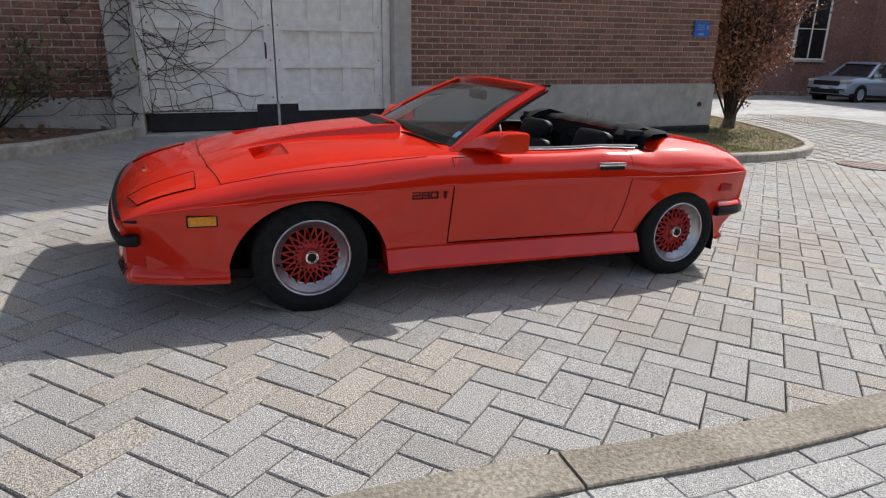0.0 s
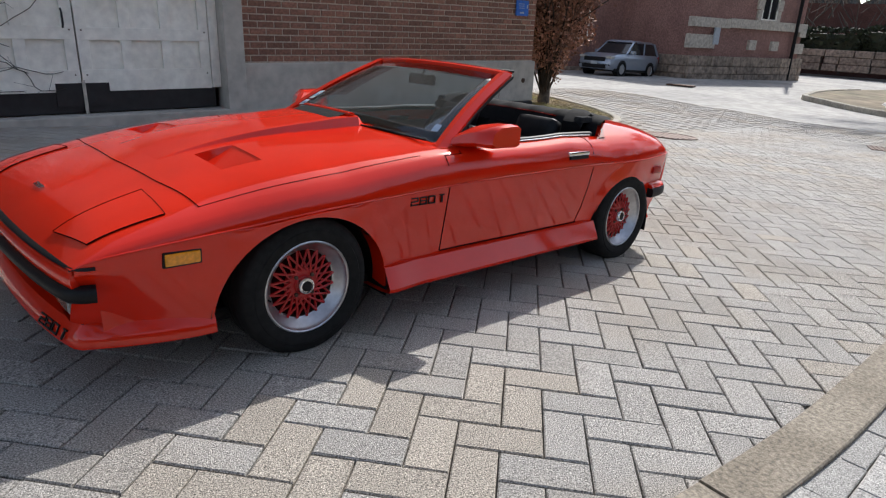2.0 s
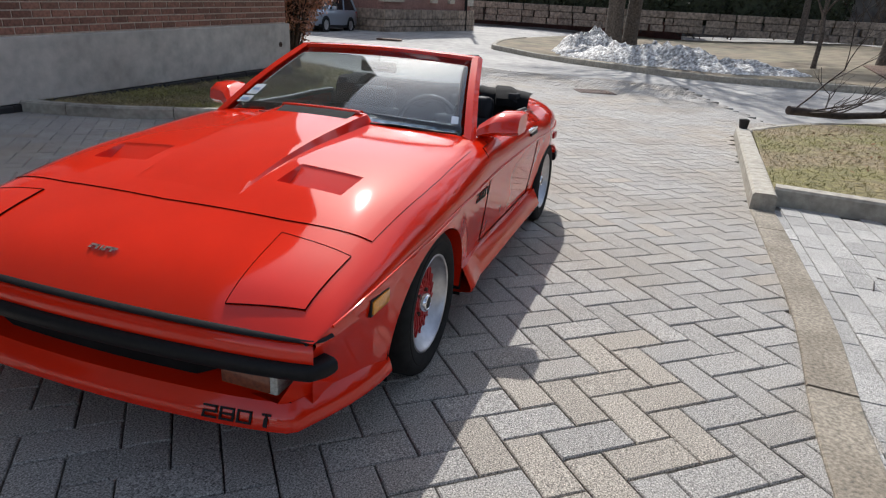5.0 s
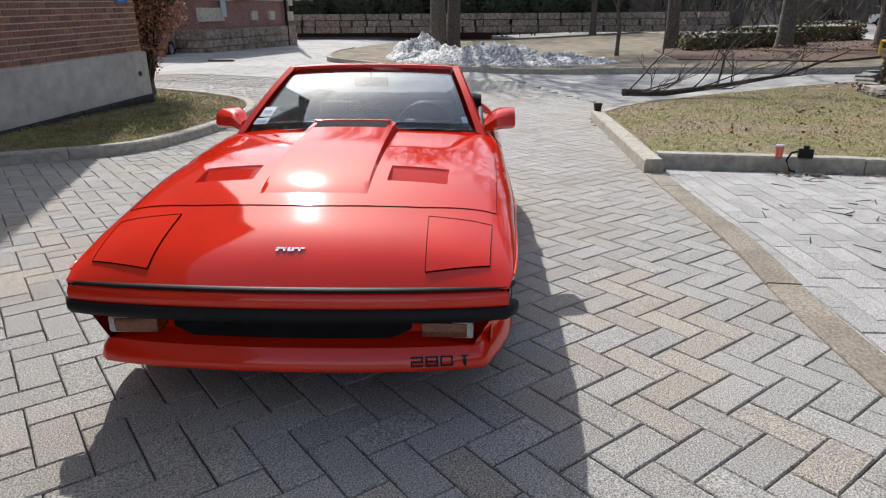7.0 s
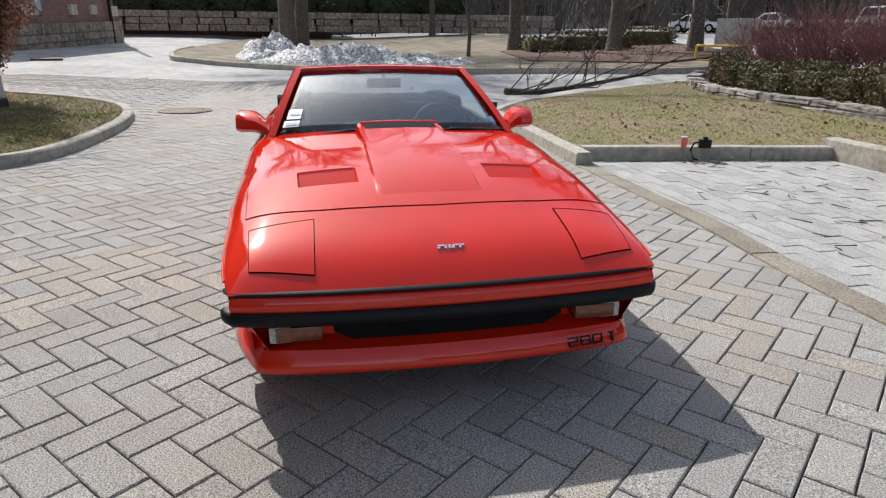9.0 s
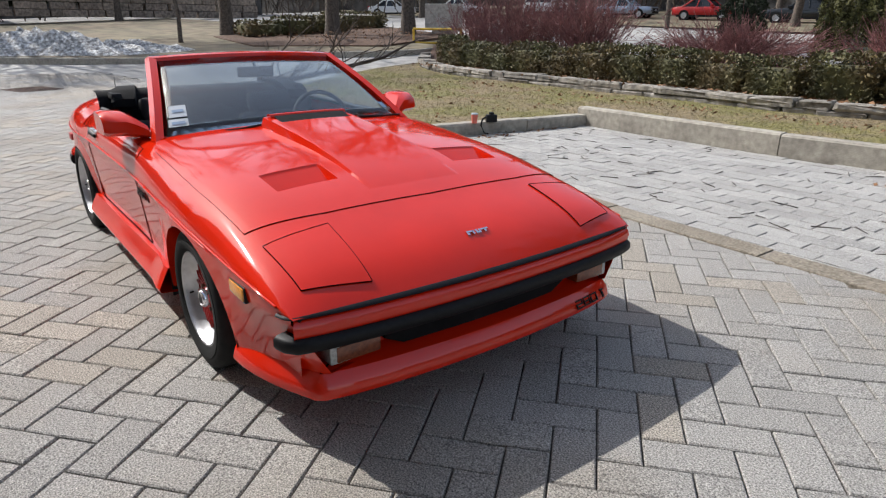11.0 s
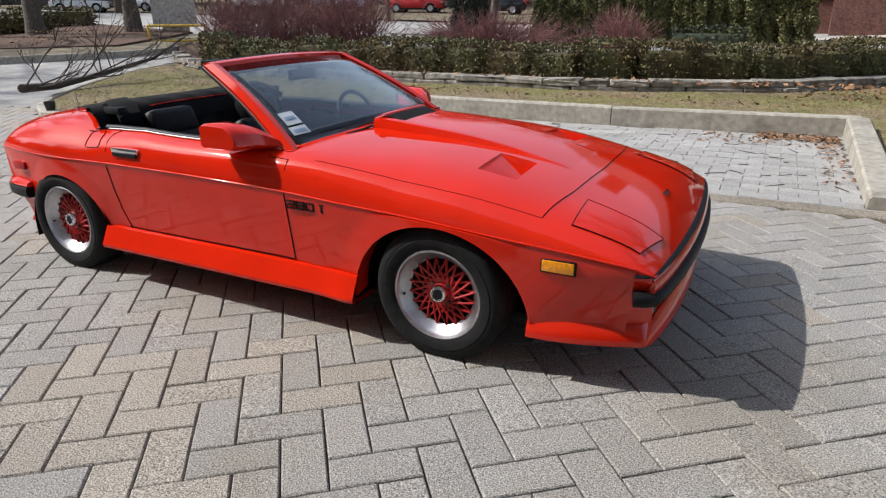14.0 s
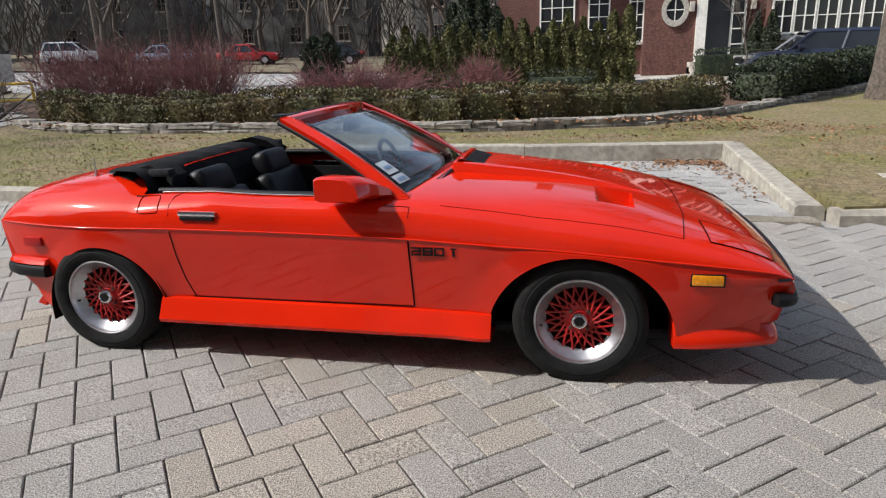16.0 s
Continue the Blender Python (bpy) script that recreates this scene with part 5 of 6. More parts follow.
part("stone_band", boxed(-12.4, -7.95, HY + 1.55, HY + 1.78, 1.32, 1.48), M_LIME, hs)
# round window
ov = part("round_window", lathe([(0.66, 0.0), (0.66, 0.09), (0.44, 0.09), (0.42, 0.03)], 32), M_LIME, hs, "pale stone ring round an oval window", smooth=40)
ov.matrix_local = pose(-4.5, HY + 0.92, 2.65) @ Matrix.Diagonal((0.82, 1, 1, 1))
part("round_pane", lathe([(0.43, 0.03), (0.0, 0.03)], 32), M_WINDOW, ov)
part("glazing_bar", boxed(-0.02, 0.02, 0.03, 0.05, -0.43, 0.43), M_WHITE, ov)
part("glazing_bar", boxed(-0.43, 0.43, 0.03, 0.05, -0.02, 0.02), M_WHITE, ov)
# entrance: white surround, dark door, side panel, lanterns, steps
dz = HY + 0.92
en = part("entrance_surround", boxed(-7.25, -5.35, dz - 0.05, dz + 0.10, 0.55, 3.6), M_WHITE, hs, "white timber entrance surround")
part("front_door", boxed(-6.65, -5.75, dz + 0.08, dz + 0.13, 0.60, 3.25), M_WINDOW, hs, "black front door")
part("side_panel", boxed(-7.15, -6.75, dz + 0.08, dz + 0.13, 0.60, 3.25), M_WINDOW, hs)
for z in (1.2, 1.8, 2.4):
    part("panel_bar", boxed(-7.17, -6.73, dz + 0.12, dz + 0.15, z, z + 0.05), M_WHITE, hs)
for x in (-5.15, -7.5):
    ln = part("wall_lantern", boxed(x - 0.10, x + 0.10, dz, dz + 0.18, 2.55, 2.95, bevel=0.03), M_LIME, hs, "pale wall lantern")
for k in range(3):
    part("entrance_step", boxed(-7.4, -5.1, dz + 0.1, dz + 1.4 - 0.32 * k, 0.0, 0.2 + 0.18 * k, bevel=0.02), M_LIME, hs)
for k, (x, y) in enumerate(((-7.6, HY + 1.4), (-8.0, HY + 2.1))):
    cedar(x + 0.75, y, 2.4, 0.7, 170 + k, True)
part("chimney", boxed(-1.0, 0.2, HY - 4, HY - 2.8, 7.5, 12), M_FARBRICK, hs)
draped("house_path", [(-3.0, -24.5), (-1.5, -22.8), (-6.5, -22.6), (-9.0, -25.6), (-6.0, -26.2)], 0.05, M_CONC, "pale front path of the house", "path")
hedge("yew_bush", [(-4.3, -23.6), (-9.5, -24.3)], 1.0, 1.15, 0.0, M_YEW, "clipped square dark yew hedge section", 71, unit=1.7)
bare_tree(-5.4, -20.6, 3.2, 0.035, 72, "slender bare sapling before the house", depth=3, trunk=0.5, spread=0.35, name="sapling")

# ---- vehicles ----
def vehicle(name, m, paint, L, W, H, suv, label, wheel_r=0.34):
    v = thing(name, m, label, "car")
    hood_z = H * (0.62 if suv else 0.60)
    st = [(-L / 2, 0.42, 0.62, 0.86), (-L / 2 + 0.08, 0.30, 0.80, 0.93), (-L * 0.40, 0.26, hood_z * 0.96, 0.98), (-L * 0.20, 0.25, hood_z * 1.02, 1.0), (L * 0.1, 0.25, hood_z * 1.03, 1.0), (L * 0.40, 0.27, hood_z * 1.05, 0.98),
          (L / 2 - 0.06, 0.32, hood_z * 1.0, 0.92), (L / 2, 0.42, hood_z * 0.8, 0.86)]
    rows = []
    for x, zb, zt, w in st:
        hw = W / 2 * w
        rows.append([(x, -hw * 0.92, zb), (x, -hw, zb + 0.12), (x, -hw, zt - 0.16), (x, -hw * 0.93, zt - 0.03), (x, -hw * 0.7, zt), (x, hw * 0.7, zt), (x, hw * 0.93, zt - 0.03), (x, hw, zt - 0.16), (x, hw, zb + 0.12), (x, hw * 0.92, zb)])
    part("body", grid_mesh(rows, True, True), paint, v, smooth=35)
    r0, r1 = (-L * 0.20, L * 0.46) if suv else (-L * 0.16, L * 0.34)
    t0, t1 = (-L * 0.04, L * 0.40) if suv else (-L * 0.02, L * 0.18)
    zc_ = hood_z * 1.0
    hw, tw = W / 2 * 0.90, W / 2 * 0.74
    cabin = [[(r0, -hw, zc_), (r0, hw, zc_), (r1, hw, zc_), (r1, -hw, zc_)], [(t0, -tw, H - 0.07), (t0, tw, H - 0.07), (t1, tw, H - 0.07), (t1, -tw, H - 0.07)]]
    part("side_glass", grid_mesh(cabin, True, True), M_WINDOW, v)
    roof = [[(t0 - 0.12, -tw - 0.03, H - 0.10), (t0 - 0.12, tw + 0.03, H - 0.10), (t1 + 0.10, tw + 0.03, H - 0.10), (t1 + 0.10, -tw - 0.03, H - 0.10)],
            [(t0 + 0.05, -tw * 0.85, H), (t0 + 0.05, tw * 0.85, H), (t1 - 0.1, tw * 0.85, H), (t1 - 0.1, -tw * 0.85, H)]]
    part("roof", grid_mesh(roof, True, True), paint, v, smooth=30)
    for s in (-1, 1):
        for f0, f1, q in ((r0, t0, 0.05), (r1, t1, 0.06), ((r0 + r1) / 2 + 0.1, (t0 + t1) / 2 + 0.05, 0.045)):
            part("pillar", tube([(f0, s * (hw + 0.005), zc_ - 0.02), (f1, s * (tw + 0.015), H - 0.08)], q, 6), paint, v)
        part("headlight", boxed(-L / 2 + 0.0, -L / 2 + 0.35, s * W * 0.38 - 0.16, s * W * 0.38 + 0.13, hood_z * 0.74, hood_z * 0.86, bevel=0.03), M_CLEAR, v)
        part("tail_light", boxed(L / 2 - 0.22, L / 2 + 0.01, s * W * 0.41 - 0.08, s * W * 0.41 + 0.06, hood_z * 0.72, hood_z * 1.0, bevel=0.02), M_RED2, v)
        part("door_mirror", boxed(-L * 0.15, -L * 0.10, s * W * 0.53 - 0.09, s * W * 0.53 + 0.09, hood_z, hood_z + 0.15, bevel=0.03), paint, v)
        for cx in (-L * 0.29, L * 0.295):
            wl = new("wheel")
            wl.parent = v
            wl.matrix_local = pose(cx, s * (W / 2 - 0.10), wheel_r, 0, 0, 0 if s > 0 else 180)
            part("tyre", lathe([(wheel_r * 0.66, -0.1), (wheel_r * 0.95, -0.11), (wheel_r, -0.08), (wheel_r, 0.08), (wheel_r * 0.95, 0.115), (wheel_r * 0.66, 0.115)], 28), M_RUBBER, wl, smooth=40)
            part("rim", lathe([(wheel_r * 0.66, 0.11), (wheel_r * 0.6, 0.09), (wheel_r * 0.2, 0.10), (0.0, 0.10)], 28), M_ALU, wl, smooth=40)
            part("arch_trim", lathe([(wheel_r * 1.18, -0.12), (wheel_r * 1.18, 0.113), (wheel_r * 0.9, 0.108)], 28), M_BLACK, wl)
    part("grille", boxed(-L / 2 - 0.015, -L / 2 + 0.10, -W * 0.30, W * 0.30, hood_z * 0.62, hood_z * 0.80, bevel=0.02), M_BLACK, v)
    part("lower_grille", boxed(-L / 2 - 0.012, -L / 2 + 0.10, -W * 0.34, W * 0.34, 0.33, 0.50, bevel=0.02), M_BLACK, v)
    part("number_plate", boxed(-L / 2 - 0.03, -L / 2 + 0.02, -0.16, 0.16, 0.50, 0.62, bevel=0.005), M_STICK, v, "plain pale plate")
    part("sill", boxed(-L * 0.42, L * 0.42, -W / 2 + 0.02, W / 2 - 0.02, 0.22, 0.36), M_BLACK, v)
    return v


vehicle("suv", pose(27.2, 14.9, rise(27.2, 14.9) - 0.1, 0, 0, 2), M_SILVER, 4.6, 1.85, 1.68, True, "silver-grey compact SUV parked beside the stone building")
vehicle("suv", pose(-7.7, -21.6, rise(-7.7, -21.6), 0, 0, 180), M_DKBLUE, 4.6, 1.85, 1.68, True, "dark blue SUV on the drive before the brick house")

# ---- stone and brick hall behind the lane ----
z0 = 0.55
hall = thing("stone_hall", pose(29.9, 12.7, 0.42, 0, 0, -10.2) @ pose(0, 0, 0, 0, -2.0, 0) @ Matrix.Diagonal((1.05, 1.05, 1, 1)) @ pose(-26.75, -10.72, -0.45), "old red brick hall on a rough brown stone base", "building")
part("wall", boxed(26.9, 36.2, 10.95, 22, z0 - 0.4, 8.4), M_HALLBRICK, hall)
part("wing_wall", boxed(13.0, 26.9, 15.2, 24, -0.3, 7.5), M_HALLBRICK, hall)
rng = np.random.default_rng(81)
bm = bmesh.new()
for lay, (za, zb) in enumerate(((0.0, 0.42), (0.42, 0.80), (0.80, 1.30))):
    x = 26.75
    while x < 36.3:
        w = rng.uniform(0.5, 1.3)
        box(bm, x, min(x + w - 0.02, 36.4), 10.72 - rng.uniform(0, 0.06), 11.2, z0 - 0.1 + za, z0 - 0.1 + zb - 0.02, bevel=0.03)
        x += w
    y = 10.8
    while y < 15.2:
        w = rng.uniform(0.5, 1.2)
        box(bm, 26.68 - rng.uniform(0, 0.05), 27.0, y, min(y + w - 0.02, 15.2), z0 - 0.1 + za, z0 - 0.1 + zb - 0.02, bevel=0.03)
        y += w
for k in range(2):
    x = 13.0
    while x < 26.8:
        w = rng.uniform(0.6, 1.2)
        box(bm, x, x + w - 0.02, 15.0 - rng.uniform(0, 0.05), 15.4, 0.1 + 0.4 * k, 0.1 + 0.4 * k + 0.38, bevel=0.03)
        x += w
part("stone_base", bm, M_STONE, hall, kind="stuff")
for x0, x1, za, zb in ((26.7, 28.6, 2.1, 2.75), (26.75, 29.6, 3.1, 3.55), (29.6, 36.4, 3.15, 3.6), (31.4, 32.0, 2.1, 2.6), (33.4, 34.0, 2.1, 2.6), (35.6, 36.4, 2.0, 2.55), (35.8, 36.4, 2.9, 3.2)):
    part("pale_band", boxed(x0, x1, 10.80, 11.1, za, zb, bevel=0.02), M_LIME, hall)
for k in range(5):
    for x in (31.9, 33.6):
        w = 0.25 if k % 2 else 0.15
        part("quoin", boxed(x - w, x + w, 10.84, 11.1, 3.6 + k * 0.55, 4.12 + k * 0.55, bevel=0.02), M_LIME, hall)
window(hall, 32.75, 10.9, 3.7, 1.2, 2.6, 2, 2, axis=180)
window(hall, 23.6, 15.15, 2.4, 1.5, 2.6, 2, 2, axis=180)
window(hall, 18.6, 15.15, 2.0, 1.3, 2.6, 2, 2, axis=180)
part("wall_light", boxed(21.2, 21.5, 15.0, 15.2, 1.9, 2.5, bevel=0.02), M_LIME, hall)
part("wall_plate", boxed(28.35, 28.75, 10.72, 10.8, 2.3, 3.1, bevel=0.02), M_STICK, hall)
part("downpipe", tube([(35.3, 10.75, z0), (35.3, 10.75, 12)], 0.09, 8), M_BLACK, hall)

# ---- far side of the lane ----
FI = rounded([(56, 3.5), (34, 6.2), (26.0, 5.8), (24.2, 4.5), (22.2, 1.8), (20.2, -1.5), (19.3, -3.5), (18.0, -7.0), (16.6, -11.0), (17.0, -13.8), (18.5, -16.0)], 5, False)
bm = bmesh.new()
fan = []
for x, y in FI:
    row = []
    for t in np.linspace(0, 1, 12):
        xx = x + (max(x, 54) - x) * t
        yy = y + (-8 - y) * t * 0.25
        row.append((xx, yy, rise(xx, yy) + 0.10))
    fan.append(row)
tagged(part("far_lawn", grid_mesh(fan), M_FARGRASS), "brownish winter grass across the lane", "lawn", kind="structure")
kerb("kerb_far", FI[5:], 0.2, 0.14, M_KERB, "weathered kerb round the grass across the lane")


def snow_bank(cx, cy, rx, ry, h, seed, label, turn=0):
    rng = np.random.default_rng(seed)
    rows = []
    for i in range(15):
        row = []
        for j in range(40):
            a = 2 * math.pi * j / 40
            r = 1 - i / 14
            q = Vector((math.cos(a) * r * rx, math.sin(a) * r * ry, 0))
            nn = noise.noise(q * 1.1 + Vector((seed, 0, 0))) * 0.55 + noise.noise(q * 3.1 + Vector((seed, 3, 0))) * 0.3 + noise.noise(q * 6) * 0.28
            k = (1 - r * r)
            edge = 1 + 0.25 * noise.noise(Vector((math.cos(a) * 2, math.sin(a) * 2, seed)))
            row.append((q.x * edge, q.y * edge, h * (k ** 0.8) * (0.75 + nn) - 0.03))
        rows.append(row)
    ob = part("snow_bank", grid_mesh(rows, True), M_SNOW, smooth=60)
    ob.matrix_world = pose(cx, cy, rise(cx, cy) + 0.08, 0, 0, turn)
    return tagged(ob, label, "snow", kind="")


snow_bank(26.9, 1.9, 2.4, 1.5, 0.95, 3, "heap of dirty melting snow under the trees")
snow_bank(23.3, -1.0, 3.9, 1.5, 0.75, 7, "long low bank of dirty melting snow by the kerb", 70)
snow_bank(21.9, -3.9, 2.2, 1.0, 0.45, 9, "thin tail of dirty melting snow by the kerb", 80)
bare_tree(30.1, 1.2, 13.5, 0.38, 91, "big bare street tree with a dark grey trunk", depth=4)
bare_tree(31.8, 0.55, 13, 0.34, 92, "big bare street tree with a dark grey trunk", depth=4)
bare_tree(25.2, -6.5, 5.0, 0.085, 93, "slim young bare tree on the grass", depth=4, trunk=0.4)
bare_tree(28.6, -9.65, 18, 0.28, 94, "big bare tree behind the low stone wall", depth=4)
bare_tree(24.2, -12.8, 15, 0.30, 95, "forked bare tree over the planting bed", depth=4, trunk=0.22)
bare_tree(21.8, -15.2, 16, 0.26, 96, "straight-trunked bare tree by the barrier", depth=4, trunk=0.5)
bare_tree(-7.2, -13.9, 16, 0.42, 97, "large bare lawn tree with a thick flared grey trunk", depth=5, z=0.05)
for k, (x, y, h) in enumerate(((20, -44, 12), (28, -52, 14), (38, -46, 13), (12, -50, 13), (47, -34, 14), (5, -46, 12), (52, -10, 14), (56, 2, 15), (56, -22, 14), (33, -38, 10), (8, -38, 7), (16, -38, 9))):
    bare_tree(x, y, h, 0.24, 200 + k, "tall bare tree in the distance", depth=4, trunk=0.3)

# far stone wall and dark hedge above it
rng = np.random.default_rng(83)
fw = tagged(new("far_stone_wall"), "long low grey fieldstone retaining wall beyond the grass", "wall", kind="structure")
bm = bmesh.new()
y = 26.0
while y > -20:
    w = rng.uniform(0.6, 1.3)
    for lay in range(3):
        o = rng.uniform(0, 0.3)
        box(bm, 52.0 - rng.uniform(0, 0.08), 52.6, y - w + o + 0.03, y + o, 1.6 + lay * 0.5, 1.6 + lay * 0.5 + 0.47, bevel=0.05)
    y -= w
part("stones", bm, M_STONE, fw, kind="stuff")
hedge("dark_hedge", [(54, 24), (54, -13)], 2.2, 2.4, 1.3, M_YEW, "tall dark evergreen hedge above the stone wall", 84, density=40, size=0.16, unit=4.0)
hedge("low_box_bush", [(26.3, -9.4), (26.0, -14.2)], 2.4, 0.75, 0.1, M_BOX, "low brown-green bushes in the far bed", 85, density=160, size=0.07, unit=1.6)
hedge("low_box_bush", [(28.5, -14.5), (27.5, -17.5)], 2.2, 0.8, 0.1, M_BOX, "low brown-green bushes under the forked tree", 86, density=160, size=0.07, unit=1.6)
draped("far_bed", [(21.0, -7.8), (27.5, -8.6), (28.5, -18.0), (19.5, -16.0), (18.0, -11.5)], 0.14, M_MULCH, "reddish leaf-covered bed across the lane", "bed")
draped("house_hall_far", [(58, 30), (58, -2), (70, -2), (70, 30)], 5.5, M_FARBRICK, "dark brick building in the far distance", "building")

# yellow barrier
yb = thing("barrier", pose(17.8, -13.75, rise(17.8, -13.75) - 0.2, 0, 0, 26), "yellow painted tubular steel barrier beside the hedge", "barrier")
for x in (-1.0, 1.0):
    part("post", tube([(x, 0, -0.1), (x, 0, 0.82)], 0.045, 10), M_YELLOW, yb, smooth=60)
part("top_rail", tube([(-1.0, 0, 0.82), (1.0, 0, 0.82)], 0.045, 10), M_YELLOW, yb, smooth=60)
part("low_rail", tube([(-1.0, 0, 0.32), (1.0, 0, 0.32)], 0.04, 10), M_YELLOW, yb, smooth=60)

# far road with cars and posts
fg = [[(x, y, rise(x, y) + 0.05) for y in np.linspace(-80, -33 - 0.05 * max(0, x - 10), 14)] for x in np.linspace(-20, 72, 24)]
tagged(part("far_grass", grid_mesh(fg), M_FARGRASS, smooth=60), "dull brown winter grass slope beyond the street", "lawn", kind="structure")
draped("far_road", [(9, -29.5), (60, -29), (62, -24), (14, -24.5), (8.5, -27)], 0.03, M_ASPHALT, "pale grey street beyond the bushes", "road")
for k, (x, y, rot, pnt, lab) in enumerate(((38, -41, 20, M_CARWHITE, "white van-like car parked on the far street"), (30.5, -41.5, 15, M_SILVER, "pale sedan parked on the far street"),
                                            (24.0, -42, 12, M_RED2, "red sedan parked on the far street"), (17.5, -42, 190, M_WINDOW, "dark car on the far street"),
                                            (45.0, -37, 30, M_CARWHITE, "white sedan parked on the far street"), (50.0, -33, 40, M_CARWHITE, "white sedan parked by the far trees"))):
    vehicle("far_car", pose(x, y, rise(x, y) + 0.03, 0, 0, rot), pnt, 4.5, 1.8, 1.75 if k == 0 else 1.45, k == 0, lab, 0.31)
for k, (x, y, h, tilt) in enumerate(((15.6, -19.8, 8, -3), (27.0, -30.0, 9, 0), (21.0, -33.0, 8, 1))):
    po = thing("utility_pole", pose(x, y, rise(x, y), 0, tilt, 0), "grey wooden utility pole beyond the bushes", "pole")
    part("pole", tube([(0, 0, -0.2), (0, 0, h)], [0.14, 0.11], 10), M_BARK, po, smooth=60)
    part("cross_arm", boxed(-0.8, 0.8, -0.05, 0.05, h - 0.6, h - 0.48), M_BARK, po)
sb = thing("notice_board", pose(20.7, -16.3, rise(20.7, -16.3), 0, 0, 40), "plain beige notice board on the grass", "sign")
part("board", boxed(-0.82, 0.82, -0.12, 0.12, 0.35, 1.35, bevel=0.03), M_LIME, sb)
part("foot", boxed(-0.5, 0.5, -0.1, 0.1, -0.1, 0.36), M_STONE, sb)
# far houses between the trees
for k, (x, y, rot, w, h) in enumerate(((26, -58, 10, 13, 6.5), (44, -56, 25, 12, 6), (8, -60, 0, 13, 7), (62, -44, 50, 13, 6.5), (70, -20, 80, 14, 7), (-30, -60, -20, 14, 7), (-48, -30, -60, 14, 7))):
    fh = thing("far_house", pose(x, y, rise(x, max(y, -60)), 0, 0, rot), "grey two-storey house half hidden by bare trees", "house", "far houses")
    part("wall", boxed(-w / 2, w / 2, -5, 5, -1, h), M_GREYWALL, fh)
    part("roof", grid_mesh([[(-w / 2 - 0.4, 5.4, h), (w / 2 + 0.4, 5.4, h)], [(-w / 2 - 0.4, 0, h + 3), (w / 2 + 0.4, 0, h + 3)], [(-w / 2 - 0.4, -5.4, h), (w / 2 + 0.4, -5.4, h)]]), M_SHINGLE, fh)
    for i in range(3):
        for zz in (1.2, 4.0):
            window(fh, -w / 2 + (i + 0.5) * w / 3, 5.02, zz, 0.9, 1.2, 2, 2, frame_m=M_STONE)

# wooded rise that closes the distance
M_WOODS = mat("grey_brown_bare_woods", (0.15, 0.135, 0.122), 0.95, vary=0.45, scale=0.9, second=(0.055, 0.055, 0.045), sscale=0.12)
rng = np.random.default_rng(88)
rows = []
for k in range(200):
    a = math.radians(-175 + k * 1.25)
    d = 84 + 6 * math.sin(k * 0.31)
    h = 15 + 3.5 * math.sin(k * 0.73) + 2.0 * math.sin(k * 1.9) + rng.normal() * 1.0
    rows.append([(d * math.cos(a) + 5, d * math.sin(a), -2.0), ((d + 2) * math.cos(a) + 5, (d + 2) * math.sin(a), h * 0.6), ((d + 5) * math.cos(a) + 5, (d + 5) * math.sin(a), h)])
tagged(part("backdrop", grid_mesh(rows), M_WOODS), "distant grey-brown bare woods", "woods", kind="structure")
segs = []
for k in range(15000):
    a = math.radians(rng.uniform(-150, 60))
    d = rng.uniform(50, 78)
    b = np.array([d * math.cos(a) + 5, d * math.sin(a), rise(min(60, d * math.cos(a) + 5), d * math.sin(a)) + rng.uniform(0, 9)])
    e = b + np.array([rng.normal() * 0.9, rng.normal() * 0.9, rng.uniform(1.0, 3.2)])
    segs.append((b, e, rng.uniform(0.03, 0.10), 0.02))
tagged(sticks_mesh("far_twigs", segs, M_BARK), "tangle of bare limbs in the distance", "woods", kind="stuff")

# ---- small things ----
rng = np.random.default_rng(95)
br = thing("fallen_branch", pose(0, 0, 0), "long broken bare branch lying on the lawn edge", "branch")
pts = [(10.1, -3.57, 0.28), (10.6, -4.5, 0.22), (10.9, -5.7, 0.34), (11.1, -7.1, 0.55), (11.5, -8.5, 1.0)]
part("limb", tube(pts, [0.075, 0.06, 0.05, 0.035, 0.012], 8), M_DARKBARK, br, smooth=60)
segs = []
for k in range(16):
    i = rng.integers(0, 3)
    f = rng.random()
    p = np.array(pts[i]) * (1 - f) + np.array(pts[i + 1]) * f
    d = np.array([rng.normal() * 0.5, -0.6 + rng.normal() * 0.4, abs(rng.normal()) * 0.5])
    branch_out(segs, p, d / np.linalg.norm(d), rng.uniform(0.4, 1.1), 0.018, 2, rng, 0.4, 2)
segs = [(a, b, r0, r1) for a, b, r0, r1 in segs if min(a[2], b[2]) > 0.12]
sticks_mesh("twigwork", segs, M_DARKBARK, br)
cup = thing("paper_cup", pose(3.74, -3.78, 0.152), "coral paper cup with a white lid on the kerb", "cup")
part("cup_body", lathe([(0.0, 0.0), (0.033, 0.0), (0.043, 0.11), (0.040, 0.11)], 20), M_CUP, cup, smooth=40).matrix_local = pose(0, 0, 0, 90, 0, 0)
part("lid", lathe([(0.045, 0.108), (0.045, 0.116), (0.038, 0.125), (0.0, 0.124)], 20), M_STICK, cup, smooth=40).matrix_local = pose(0, 0, 0, 90, 0, 0)
cm = thing("photo_camera", pose(3.69, -4.02, 0.152, 0, 0, 70), "black camera with its strap hanging over the kerb", "camera")
part("camera_body", boxed(-0.07, 0.07, -0.035, 0.035, 0.0, 0.095, bevel=0.012), M_BLACK, cm, smooth=40)
part("lens", tube([(0, -0.03, 0.045), (0, -0.13, 0.045)], 0.036, 16), M_BLACK, cm, smooth=40)
